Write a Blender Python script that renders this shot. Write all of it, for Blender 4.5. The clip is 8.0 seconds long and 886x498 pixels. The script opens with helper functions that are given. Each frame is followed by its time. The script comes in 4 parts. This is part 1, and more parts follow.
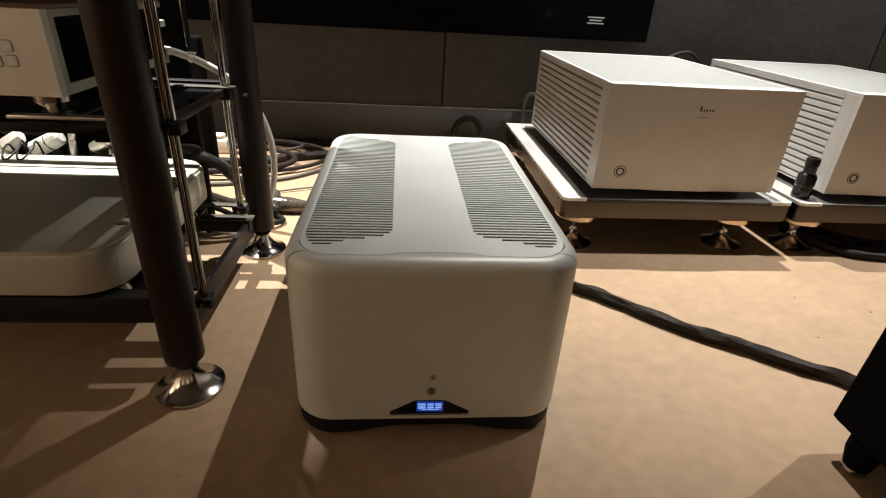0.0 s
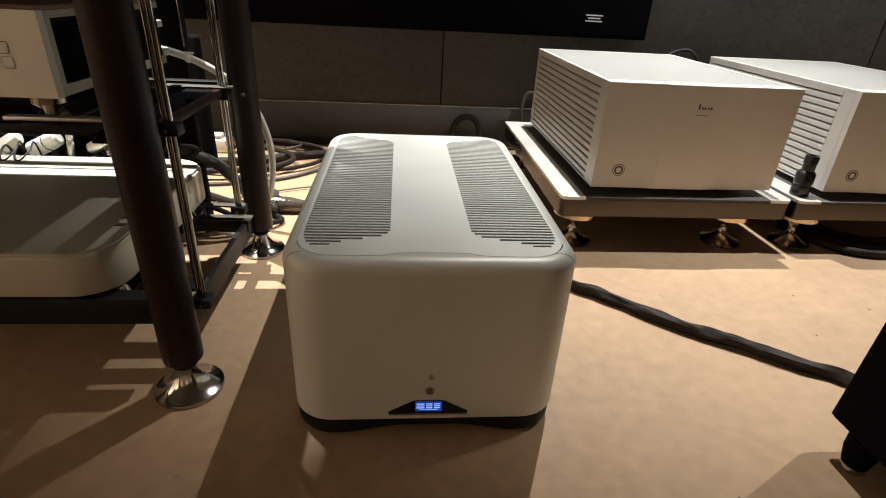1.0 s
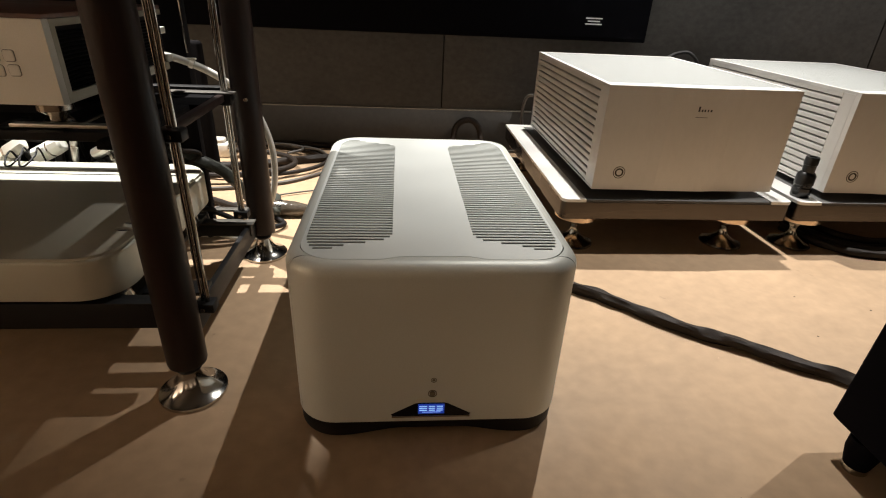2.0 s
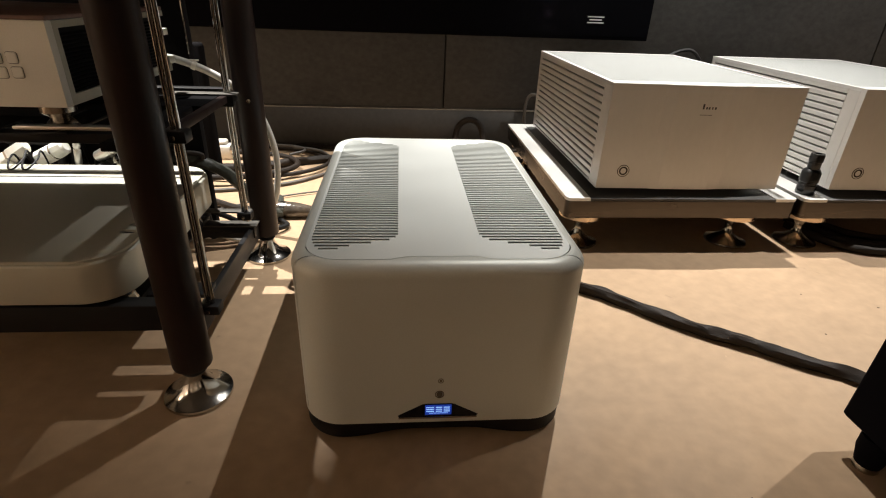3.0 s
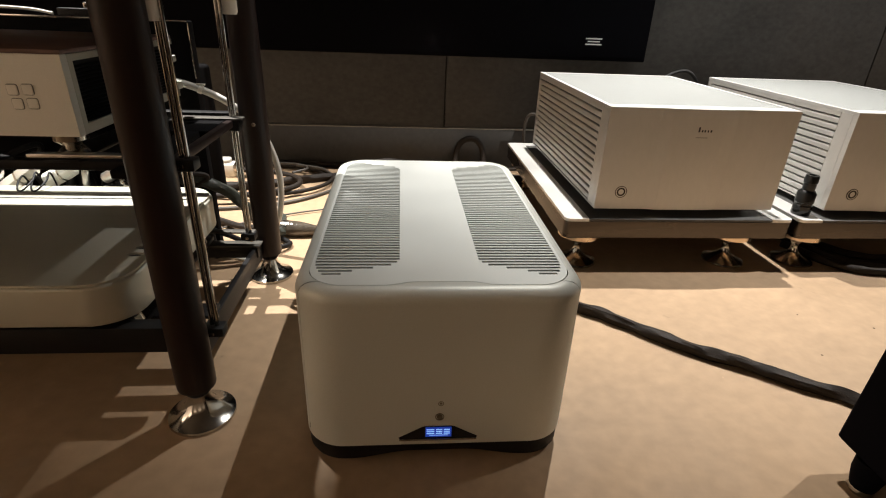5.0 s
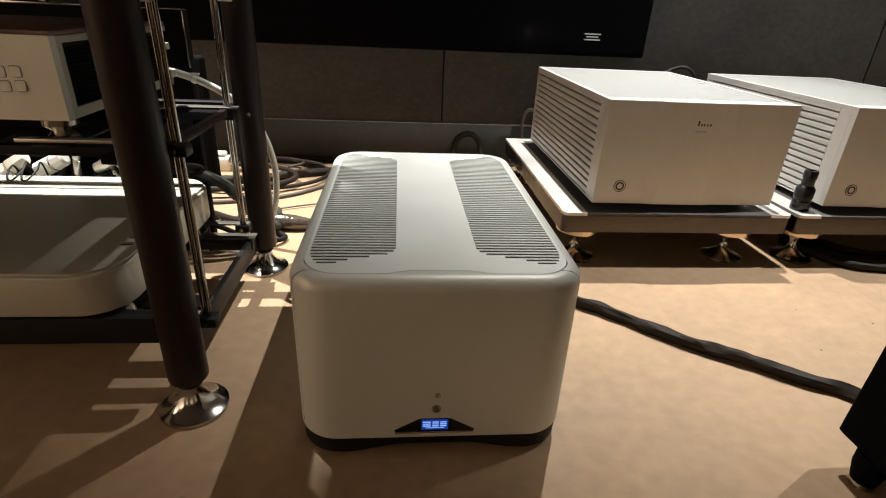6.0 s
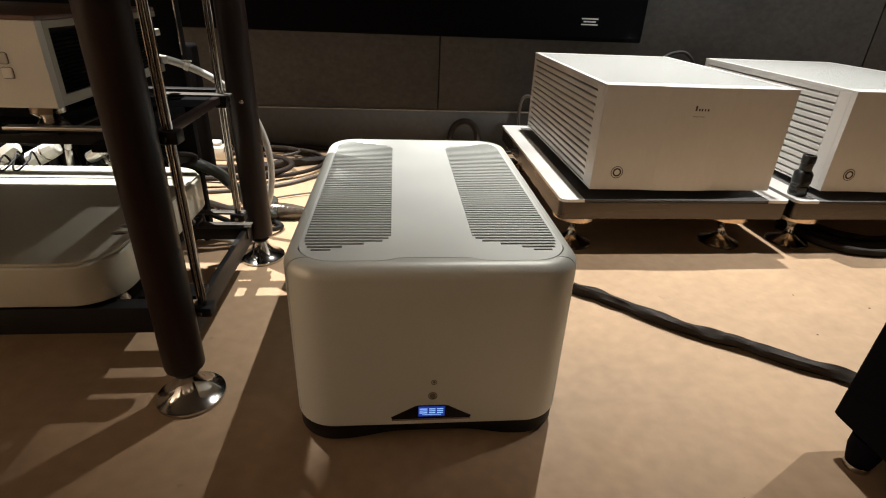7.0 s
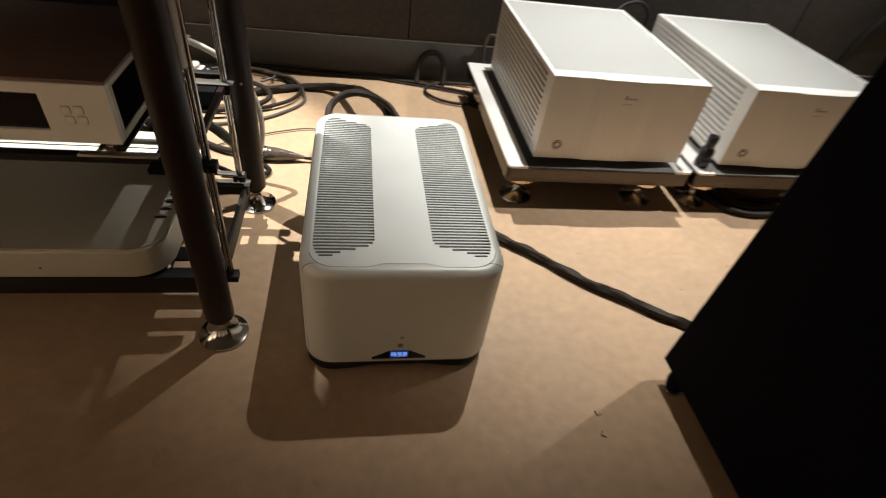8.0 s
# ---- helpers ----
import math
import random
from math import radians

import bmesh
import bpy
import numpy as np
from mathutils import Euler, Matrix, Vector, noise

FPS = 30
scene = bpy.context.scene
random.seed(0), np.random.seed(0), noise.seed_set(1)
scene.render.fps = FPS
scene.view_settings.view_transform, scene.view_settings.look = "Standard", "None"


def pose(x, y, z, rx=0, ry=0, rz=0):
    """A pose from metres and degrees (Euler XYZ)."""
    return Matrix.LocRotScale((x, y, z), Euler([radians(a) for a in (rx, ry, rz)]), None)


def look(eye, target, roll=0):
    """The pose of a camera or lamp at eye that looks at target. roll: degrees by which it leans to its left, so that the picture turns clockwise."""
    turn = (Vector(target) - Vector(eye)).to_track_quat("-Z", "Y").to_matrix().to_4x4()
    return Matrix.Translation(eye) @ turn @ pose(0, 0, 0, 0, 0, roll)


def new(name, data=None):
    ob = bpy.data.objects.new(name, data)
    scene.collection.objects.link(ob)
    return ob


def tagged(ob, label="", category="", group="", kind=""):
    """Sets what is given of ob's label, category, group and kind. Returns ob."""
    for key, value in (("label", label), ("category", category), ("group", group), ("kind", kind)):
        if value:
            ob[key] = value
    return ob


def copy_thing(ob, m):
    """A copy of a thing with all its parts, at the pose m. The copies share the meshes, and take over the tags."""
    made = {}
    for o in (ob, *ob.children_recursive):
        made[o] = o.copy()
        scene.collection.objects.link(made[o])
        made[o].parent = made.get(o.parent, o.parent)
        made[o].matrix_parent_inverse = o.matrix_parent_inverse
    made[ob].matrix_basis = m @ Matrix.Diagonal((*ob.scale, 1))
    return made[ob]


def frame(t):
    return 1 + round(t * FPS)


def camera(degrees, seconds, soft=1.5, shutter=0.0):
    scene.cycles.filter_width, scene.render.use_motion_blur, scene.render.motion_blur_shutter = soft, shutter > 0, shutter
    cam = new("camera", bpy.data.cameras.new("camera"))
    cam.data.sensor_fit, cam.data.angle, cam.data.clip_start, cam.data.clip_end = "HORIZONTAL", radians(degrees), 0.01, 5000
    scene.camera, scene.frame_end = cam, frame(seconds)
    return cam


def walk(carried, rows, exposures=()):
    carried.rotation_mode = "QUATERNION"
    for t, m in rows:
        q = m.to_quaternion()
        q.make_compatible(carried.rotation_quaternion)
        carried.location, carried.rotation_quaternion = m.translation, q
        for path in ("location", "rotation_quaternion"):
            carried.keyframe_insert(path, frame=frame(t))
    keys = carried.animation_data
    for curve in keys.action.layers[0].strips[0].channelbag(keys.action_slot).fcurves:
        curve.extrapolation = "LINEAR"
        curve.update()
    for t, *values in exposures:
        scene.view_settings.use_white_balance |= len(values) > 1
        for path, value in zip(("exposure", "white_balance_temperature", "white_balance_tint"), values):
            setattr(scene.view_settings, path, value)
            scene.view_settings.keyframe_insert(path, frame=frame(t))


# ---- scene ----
cam = camera(81.5, 8.0, soft=1.1, shutter=0.8)
PATH = [
    (0, (-0.044, -0.48, 0.509), (0.132, 1.296, -0.395), 3.4),
    (0.5, (-0.045, -0.477, 0.505), (0.133, 1.298, -0.401), 3.3),
    (1, (-0.042, -0.479, 0.511), (0.135, 1.293, -0.399), 3.2),
    (1.5, (-0.041, -0.483, 0.515), (0.134, 1.292, -0.391), 3.1),
    (3, (-0.048, -0.479, 0.511), (0.118, 1.3, -0.389), 2.3),
    (3.5, (-0.048, -0.477, 0.511), (0.118, 1.301, -0.389), 2.3),
    (4, (-0.05, -0.482, 0.529), (0.111, 1.3, -0.366), 2.4),
    (4.5, (-0.049, -0.486, 0.534), (0.11, 1.315, -0.322), 2.2),
    (6, (-0.049, -0.481, 0.515), (0.128, 1.318, -0.342), 2.8),
    (6.5, (-0.045, -0.478, 0.51), (0.133, 1.31, -0.369), 2.7),
    (7, (-0.045, -0.479, 0.511), (0.138, 1.301, -0.384), 2.5),
    (7.2, (-0.048, -0.478, 0.517), (0.138, 1.296, -0.386), 2.4),
    (7.3, (-0.05, -0.486, 0.53), (0.136, 1.281, -0.388), 2.4),
    (7.4, (-0.058, -0.493, 0.547), (0.142, 1.251, -0.412), 3.1),
    (7.5, (-0.069, -0.497, 0.58), (0.16, 1.179, -0.488), 5.4),
    (7.6, (-0.069, -0.506, 0.63), (0.172, 1.118, -0.513), 6.7),
    (7.7, (-0.065, -0.524, 0.701), (0.197, 1.037, -0.522), 7.6),
    (7.8, (-0.061, -0.538, 0.748), (0.213, 0.983, -0.522), 7.7),
    (7.9, (-0.068, -0.558, 0.785), (0.232, 0.933, -0.514), 8.2),
    (8, (-0.083, -0.575, 0.808), (0.256, 0.901, -0.498), 9.1),
]
walk(cam, [(t, look(eye, target, roll)) for t, eye, target, roll in PATH], [(0, 0.0), (7.2, 0.0), (8, -0.13)])

# ---- world and lamps ----
world = bpy.data.worlds.new("world")
scene.world = world
world.use_nodes = True
world.node_tree.nodes["Background"].inputs[0].default_value = (0.9, 0.75, 0.55, 1)
world.node_tree.nodes["Background"].inputs[1].default_value = 0.008


def spot(name, at, to, watts, size, blend, radius, colour):
    data = bpy.data.lights.new(name, "SPOT")
    data.energy, data.spot_size, data.spot_blend, data.shadow_soft_size, data.color = watts, radians(size), blend, radius, colour
    ob = new(name, data)
    ob.matrix_basis = look(at, to)
    return ob


WARM = (1.0, 0.970, 0.925)
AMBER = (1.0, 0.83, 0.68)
spot("spot_lamp", (0.64, 1.17, 2.40), (0.42, 0.93, 0.0), 480, 57.8, 1.0, 0.012, WARM)
spot("spot_lamp", (-1.05, 1.03, 2.40), (-0.78, 0.55, 0.0), 700, 37, 0.4, 0.012, WARM)
spot("spot_lamp", (2.00, 0.70, 2.40), (1.26, 0.70, 0.0), 305, 55.5, 0.65, 0.014, WARM)
# Added fill spots aimed at unseen walls, bouncing light onto the equipment fronts.
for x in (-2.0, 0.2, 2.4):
    spot("fill_spot", (x, -2.45, 2.45), (x, -3.4, 1.45), 95, 64, 0.7, 0.04, AMBER)
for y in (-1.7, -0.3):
    spot("fill_spot", (-2.1, y, 2.45), (-3.0, y, 1.2), 510, 64, 0.7, 0.04, AMBER)


# ---- materials ----
def mat(name, base, rough=0.5, metal=0.0, var=0.08, scale=6.0, fine=120.0, bump=0.0, spec=0.5, stretch=(1, 1, 1), rvar=0.08, coat=0.0, emit=None, power=0.0):
    """A surface with slow stains, a fine grain and a fine relief."""
    m = bpy.data.materials.new(name)
    m.use_nodes = True
    nt = m.node_tree
    b = nt.nodes["Principled BSDF"]
    tc = nt.nodes.new("ShaderNodeTexCoord")
    mp = nt.nodes.new("ShaderNodeMapping")
    mp.inputs["Scale"].default_value = stretch
    nt.links.new(tc.outputs["Object"], mp.inputs[0])
    big, small = nt.nodes.new("ShaderNodeTexNoise"), nt.nodes.new("ShaderNodeTexNoise")
    for n, s, d in ((big, scale, 4), (small, fine, 3)):
        n.inputs["Scale"].default_value, n.inputs["Detail"].default_value = s, d
        nt.links.new(mp.outputs[0], n.inputs["Vector"])
    add = nt.nodes.new("ShaderNodeMath")
    add.operation = "ADD"
    nt.links.new(big.outputs[0], add.inputs[0])
    nt.links.new(small.outputs[0], add.inputs[1])
    ramp = nt.nodes.new("ShaderNodeMapRange")
    ramp.inputs["From Min"].default_value, ramp.inputs["From Max"].default_value = 0.6, 1.4
    ramp.inputs["To Min"].default_value, ramp.inputs["To Max"].default_value = 1 - var, 1 + var
    nt.links.new(add.outputs[0], ramp.inputs["Value"])
    mul = nt.nodes.new("ShaderNodeVectorMath")
    mul.operation = "SCALE"
    mul.inputs[0].default_value = base
    nt.links.new(ramp.outputs[0], mul.inputs["Scale"])
    nt.links.new(mul.outputs[0], b.inputs["Base Color"])
    rr = nt.nodes.new("ShaderNodeMapRange")
    rr.inputs["From Min"].default_value, rr.inputs["From Max"].default_value = 0.3, 0.7
    rr.inputs["To Min"].default_value, rr.inputs["To Max"].default_value = max(0.02, rough - rvar), min(1, rough + rvar)
    nt.links.new(big.outputs[0], rr.inputs["Value"])
    nt.links.new(rr.outputs[0], b.inputs["Roughness"])
    b.inputs["Metallic"].default_value = metal
    b.inputs["Specular IOR Level"].default_value = spec
    b.inputs["Coat Weight"].default_value = coat
    if bump:
        bp = nt.nodes.new("ShaderNodeBump")
        bp.inputs["Strength"].default_value, bp.inputs["Distance"].default_value = bump, 0.002
        nt.links.new(small.outputs[0], bp.inputs["Height"])
        nt.links.new(bp.outputs[0], b.inputs["Normal"])
    if emit:
        b.inputs["Emission Color"].default_value, b.inputs["Emission Strength"].default_value = (*emit, 1), power
    return m


FLOOR = mat("beige_floor", (0.366, 0.251, 0.154), 0.62, var=0.15, scale=3.2, fine=45, bump=0.10, spec=0.3, rvar=0.14)


def scuffed(m, cells, reach, tone):
    """Adds sparse small flecks and worn blots to a surface's colour."""
    nt = m.node_tree
    b = nt.nodes["Principled BSDF"]
    src = b.inputs["Base Color"].links[0].from_socket
    tc = nt.nodes.new("ShaderNodeTexCoord")
    for scale, low, high, gain in ((cells, 0.0, reach, tone), (cells * 2.3, 0.0, reach * 0.8, 1.28)):
        vor = nt.nodes.new("ShaderNodeTexVoronoi")
        vor.inputs["Scale"].default_value = scale
        wob = nt.nodes.new("ShaderNodeTexNoise")
        wob.inputs["Scale"].default_value, wob.inputs["Detail"].default_value = 14, 5
        mixv = nt.nodes.new("ShaderNodeVectorMath")
        mixv.operation = "MULTIPLY_ADD"
        mixv.inputs[1].default_value = (0.12, 0.12, 0.12)
        nt.links.new(tc.outputs["Object"], wob.inputs["Vector"])
        nt.links.new(wob.outputs["Color"], mixv.inputs[0])
        nt.links.new(tc.outputs["Object"], mixv.inputs[2])
        nt.links.new(mixv.outputs[0], vor.inputs["Vector"])
        rg = nt.nodes.new("ShaderNodeMapRange")
        rg.inputs["From Min"].default_value, rg.inputs["From Max"].default_value = low, high
        rg.inputs["To Min"].default_value, rg.inputs["To Max"].default_value = gain, 1.0
        nt.links.new(vor.outputs["Distance"], rg.inputs["Value"])
        sc = nt.nodes.new("ShaderNodeVectorMath")
        sc.operation = "SCALE"
        nt.links.new(src, sc.inputs[0])
        nt.links.new(rg.outputs[0], sc.inputs["Scale"])
        src = sc.outputs[0]
    cloud = nt.nodes.new("ShaderNodeTexNoise")
    cloud.inputs["Scale"].default_value, cloud.inputs["Detail"].default_value, cloud.inputs["Roughness"].default_value = 11, 6, 0.62
    nt.links.new(tc.outputs["Object"], cloud.inputs["Vector"])
    rg = nt.nodes.new("ShaderNodeMapRange")
    rg.inputs["From Min"].default_value, rg.inputs["From Max"].default_value = 0.35, 0.65
    rg.inputs["To Min"].default_value, rg.inputs["To Max"].default_value = 0.96, 1.04
    nt.links.new(cloud.outputs[0], rg.inputs["Value"])
    sc = nt.nodes.new("ShaderNodeVectorMath")
    sc.operation = "SCALE"
    nt.links.new(src, sc.inputs[0])
    nt.links.new(rg.outputs[0], sc.inputs["Scale"])
    nt.links.new(sc.outputs[0], b.inputs["Base Color"])


scuffed(FLOOR, 7.0, 0.055, 0.72)
WALL = mat("grey_panel", (0.043, 0.042, 0.040), 0.62, var=0.34, scale=4, fine=60, bump=0.12, spec=0.3, stretch=(1, 1, 1.4))
SKIRT = mat("grey_skirting", (0.045, 0.043, 0.040), 0.6, var=0.2, scale=5, fine=70, bump=0.1, spec=0.3)
LEDGE = mat("pale_edge", (0.26, 0.24, 0.21), 0.5, var=0.25, scale=30)
# For the unseen right wall and ceiling, darkened to hold back bounced light.
PLASTER = mat("low_bounce_plaster", (0.13, 0.12, 0.105), 0.9, var=0.08, bump=0.1)
# Light plaster for the unseen walls that bounce the added fill.
BOUNCEWALL = mat("bounce_plaster", (0.62, 0.55, 0.46), 0.9, var=0.08, bump=0.1)
SCREEN = mat("screen_black", (0.003, 0.003, 0.0042), 0.8, var=0.2, spec=0.02)
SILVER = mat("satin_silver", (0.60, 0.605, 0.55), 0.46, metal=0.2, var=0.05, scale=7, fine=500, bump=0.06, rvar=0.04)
# Same silver as the case, lightened to make up for weak lamplight on top.
LIDMAT = mat("lit_silver_lid", (0.76, 0.775, 0.735), 0.45, metal=0.2, var=0.03, scale=9, fine=900, bump=0.03, rvar=0.04)
SLAT = mat("grille_silver", (0.63, 0.65, 0.61), 0.45, metal=0.2, var=0.04)
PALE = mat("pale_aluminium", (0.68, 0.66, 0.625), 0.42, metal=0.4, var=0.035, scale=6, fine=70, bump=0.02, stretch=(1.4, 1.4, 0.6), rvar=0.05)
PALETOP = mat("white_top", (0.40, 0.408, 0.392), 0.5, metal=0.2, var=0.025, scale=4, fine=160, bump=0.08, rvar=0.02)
PLATE = mat("platform_metal", (0.088, 0.073, 0.060), 0.26, metal=0.95, var=0.08, scale=5, fine=200, stretch=(0.2, 1, 3), bump=0.03)
RIM = mat("platform_white", (0.76, 0.75, 0.72), 0.42, metal=0.5, var=0.03)
CORE = mat("grey_core", (0.36, 0.355, 0.345), 0.6)
# Platform top beneath the amplifier, its shade put into the colour.
PAD = mat("shaded_inset", (0.07, 0.067, 0.063), 0.55, var=0.1)
BED = mat("grille_bed", (0.085, 0.085, 0.078), 0.7, var=0.1)
VOID = mat("dark_inside", (0.008, 0.0075, 0.008), 0.95, spec=0.05)
BLACK = mat("satin_black", (0.010, 0.0095, 0.0098), 0.5, spec=0.3, var=0.15, fine=300, bump=0.04)
GLOSSBLACK = mat("glossy_black", (0.007, 0.007, 0.007), 0.25, spec=0.5, var=0.1)
RUBBER = mat("black_rubber", (0.0065, 0.006, 0.006), 0.6, spec=0.22, var=0.2, fine=300, bump=0.1)
DULL = mat("dull_metal", (0.10, 0.092, 0.080), 0.6, metal=0.6, var=0.12, scale=30)
POST = mat("dark_stained_post", (0.019, 0.0108, 0.0090), 0.42, spec=0.24, var=0.25, scale=20, fine=160, stretch=(1, 1, 0.1), bump=0.05)
CHROME = mat("chrome", (0.50, 0.48, 0.45), 0.11, metal=1.0, var=0.03, rvar=0.04)
STEEL = mat("turned_steel", (0.50, 0.47, 0.42), 0.2, metal=1.0, var=0.06, rvar=0.05)
BRASS = mat("champagne_metal", (0.72, 0.56, 0.40), 0.25, metal=1.0, var=0.06)
ALU = mat("brushed_aluminium", (0.62, 0.60, 0.56), 0.35, metal=0.9, var=0.06)
TAUPE = mat("champagne_case", (0.58, 0.565, 0.475), 0.42, metal=0.3, var=0.05, scale=8, fine=800, bump=0.03)
CREAM = mat("cream_front", (0.87, 0.86, 0.79), 0.5, metal=0.05, var=0.05, scale=8, fine=800, bump=0.03)
WOODTOP = mat("dark_lacquer_top", (0.21, 0.128, 0.105), 0.45, var=0.25, scale=9, fine=90, stretch=(0.3, 2, 1))
SPEAKER = mat("speaker_black", (0.003, 0.003, 0.0048), 0.8, spec=0.04, var=0.2, fine=300, bump=0.05)
JACKET = mat("braided_black", (0.018, 0.0120, 0.0080), 0.6, spec=0.26, var=0.5, scale=60, fine=700, bump=0.5)
GREYCABLE = mat("grey_cable", (0.075, 0.065, 0.055), 0.45, var=0.2)
HOSE = mat("green_grey_hose", (0.034, 0.036, 0.028), 0.5, var=0.4, scale=40, fine=300, bump=0.4)
CLEAR = mat("pale_tube", (0.55, 0.53, 0.48), 0.3, var=0.08, spec=0.6)
TINT = mat("smoky_clear_plastic", (0.075, 0.060, 0.045), 0.16, var=0.4, spec=0.9, scale=60, fine=110, bump=0.7)
WHITE = mat("white_plastic", (0.78, 0.74, 0.66), 0.45, var=0.05)
DARKRING = mat("dark_ring", (0.030, 0.020, 0.011), 0.45, metal=0.2)
GLASS = mat("display_black", (0.006, 0.006, 0.009), 0.12, var=0.05)
BLUE = mat("blue_display", (0.02, 0.05, 0.3), 0.3, emit=(0.010, 0.070, 0.62), power=0.36)
GLYPH = mat("lit_glyph", (0.3, 0.5, 0.9), 0.3, emit=(0.30, 0.52, 1.0), power=0.95)
KNOB = mat("warm_metal_knob", (0.20, 0.165, 0.115), 0.35, metal=0.6, var=0.05)
INK = mat("grey_ink", (0.05, 0.05, 0.05), 0.5)
PRINT = mat("pale_print", (0.55, 0.55, 0.55), 0.5)
DIRT = mat("brown_mark", (0.10, 0.065, 0.04), 0.8, var=0.3, scale=60)
STAIN = mat("floor_stain", (0.33, 0.22, 0.135), 0.7, var=0.15, scale=30)


# ---- building helpers ----
def where(ob):
    m = ob.matrix_parent_inverse @ ob.matrix_basis
    return where(ob.parent) @ m if ob.parent else ob.matrix_basis.copy()


def mesh_of(bm, name, material, angle=35):
    bmesh.ops.recalc_face_normals(bm, faces=bm.faces[:])
    me = bpy.data.meshes.new(name)
    bm.to_mesh(me)
    bm.free()
    me.materials.append(material)
    me.polygons.foreach_set("use_smooth", [True] * len(me.polygons))
    me.set_sharp_from_angle(angle=radians(angle))
    return me


def part(name, bm, material, parent, label="", angle=35):
    """One mesh, modelled in world places, under a thing or a part."""
    ob = new(name, mesh_of(bm, name, material, angle))
    ob.parent = parent
    ob.matrix_parent_inverse = where(parent).inverted()
    return tagged(ob, label)


def piece(name, me, at, parent):
    ob = new(name, me)
    ob.parent = parent
    ob.matrix_parent_inverse = where(parent).inverted()
    ob.location = at
    return ob


def thing(name, at, label, category, group=""):
    ob = new(name)
    ob.empty_display_size = 0.05
    ob.location = at
    return tagged(ob, label, category, group)


def solid(name, bm, material, label, category="", group="", kind="", angle=35):
    return tagged(new(name, mesh_of(bm, name, material, angle)), label, category, group, kind)


def box(x0, x1, y0, y1, z0, z1, bevel=0.0, seg=2, bm=None):
    out = bm or bmesh.new()
    tmp = bmesh.new()
    bmesh.ops.create_cube(tmp, size=1)
    for v in tmp.verts:
        v.co = Vector(((x0 + x1) / 2 + v.co.x * (x1 - x0), (y0 + y1) / 2 + v.co.y * (y1 - y0), (z0 + z1) / 2 + v.co.z * (z1 - z0)))
    if bevel:
        bmesh.ops.bevel(tmp, geom=tmp.edges[:], offset=bevel, segments=seg, affect="EDGES", profile=0.5)
    join(out, tmp)
    return out


def join(out, tmp):
    me = bpy.data.meshes.new("tmp")
    tmp.to_mesh(me)
    tmp.free()
    out.from_mesh(me)
    bpy.data.meshes.remove(me)


def skin(loops, bm=None, bottom=True, top=True):
    """Joins equal loops of places, ring on ring."""
    bm = bm or bmesh.new()
    rings = [[bm.verts.new(p) for p in loop] for loop in loops]
    for a, b in zip(rings, rings[1:]):
        for i in range(len(a)):
            j = (i + 1) % len(a)
            bm.faces.new((a[i], a[j], b[j], b[i]))
    if bottom:
        bm.faces.new(rings[0][::-1])
    if top:
        bm.faces.new(rings[-1])
    return bm


def lathe(profile, at, n=32, bm=None, axis=None):
    """A turned body: (radius, height) pairs about an upright line through at, or about axis."""
    m = Matrix.Translation(at)
    if axis:
        m = m @ Vector(axis).to_track_quat("Z", "Y").to_matrix().to_4x4()
    return skin([[m @ Vector((r * math.cos(2 * math.pi * i / n), r * math.sin(2 * math.pi * i / n), z)) for i in range(n)] for r, z in profile], bm)


def curve_points(pts, steps=10):
    pts = [Vector(p) for p in pts]
    ext = [pts[0] * 2 - pts[1], *pts, pts[-1] * 2 - pts[-2]]
    out = []
    for a, b, c, d in zip(ext, ext[1:], ext[2:], ext[3:]):
        for k in range(steps):
            t = k / steps
            out.append(0.5 * (2 * b + (c - a) * t + (2 * a - 5 * b + 4 * c - d) * t * t + (3 * b - a - 3 * c + d) * t ** 3))
    out.append(pts[-1])
    return out


def tube(pts, r, n=10, steps=10, bm=None, wobble=0.0, twist=0.0):
    """A round cable along smoothed places; wobble makes its jacket lumpy."""
    line = curve_points(pts, steps) if steps > 1 else [Vector(p) for p in pts]
    loops, side = [], None
    length = 0.0
    for i, p in enumerate(line):
        way = (line[min(i + 1, len(line) - 1)] - line[max(i - 1, 0)]).normalized()
        if i:
            length += (p - line[i - 1]).length
        if side is None:
            side = way.orthogonal().normalized()
        side = (side - way * side.dot(way)).normalized()
        up = way.cross(side)
        ring = []
        for k in range(n):
            a = 2 * math.pi * k / n + twist * length
            rr = r * (1 + wobble * noise.noise((length * 22, math.cos(a) * 1.3, math.sin(a) * 1.3)))
            ring.append(p + side * (rr * math.cos(a)) + up * (rr * math.sin(a)))
        loops.append(ring)
    return skin(loops, bm)


def rounded(x0, x1, y0, y1, r, inset=0.0, wave=0.0, n=10, m=28):
    """A rectangle with round corners; wave draws the middle of its front edge back."""
    x0, x1, y0, y1, r = x0 + inset, x1 - inset, y0 + inset, y1 - inset, max(r - inset, 0.001)
    mid, half = (x0 + x1) / 2, (x1 - x0) / 2
    pts = []
    for k in range(m):
        x = x0 + r + (x1 - x0 - 2 * r) * k / m
        u = min(1, max(0, (0.41 - abs(x - mid) / half) / 0.19))
        pts.append((x, y0 + wave * u * u * (3 - 2 * u)))
    for cx, cy, a0, far in ((x1 - r, y0 + r, -90, (x1, y1 - r)), (x1 - r, y1 - r, 0, (x0 + r, y1)), (x0 + r, y1 - r, 90, (x0, y0 + r)), (x0 + r, y0 + r, 180, None)):
        for k in range(n + 1):
            a = radians(a0 + 90 * k / n)
            if far is None and k == n:
                break
            pts.append((cx + r * math.cos(a), cy + r * math.sin(a)))
    return pts


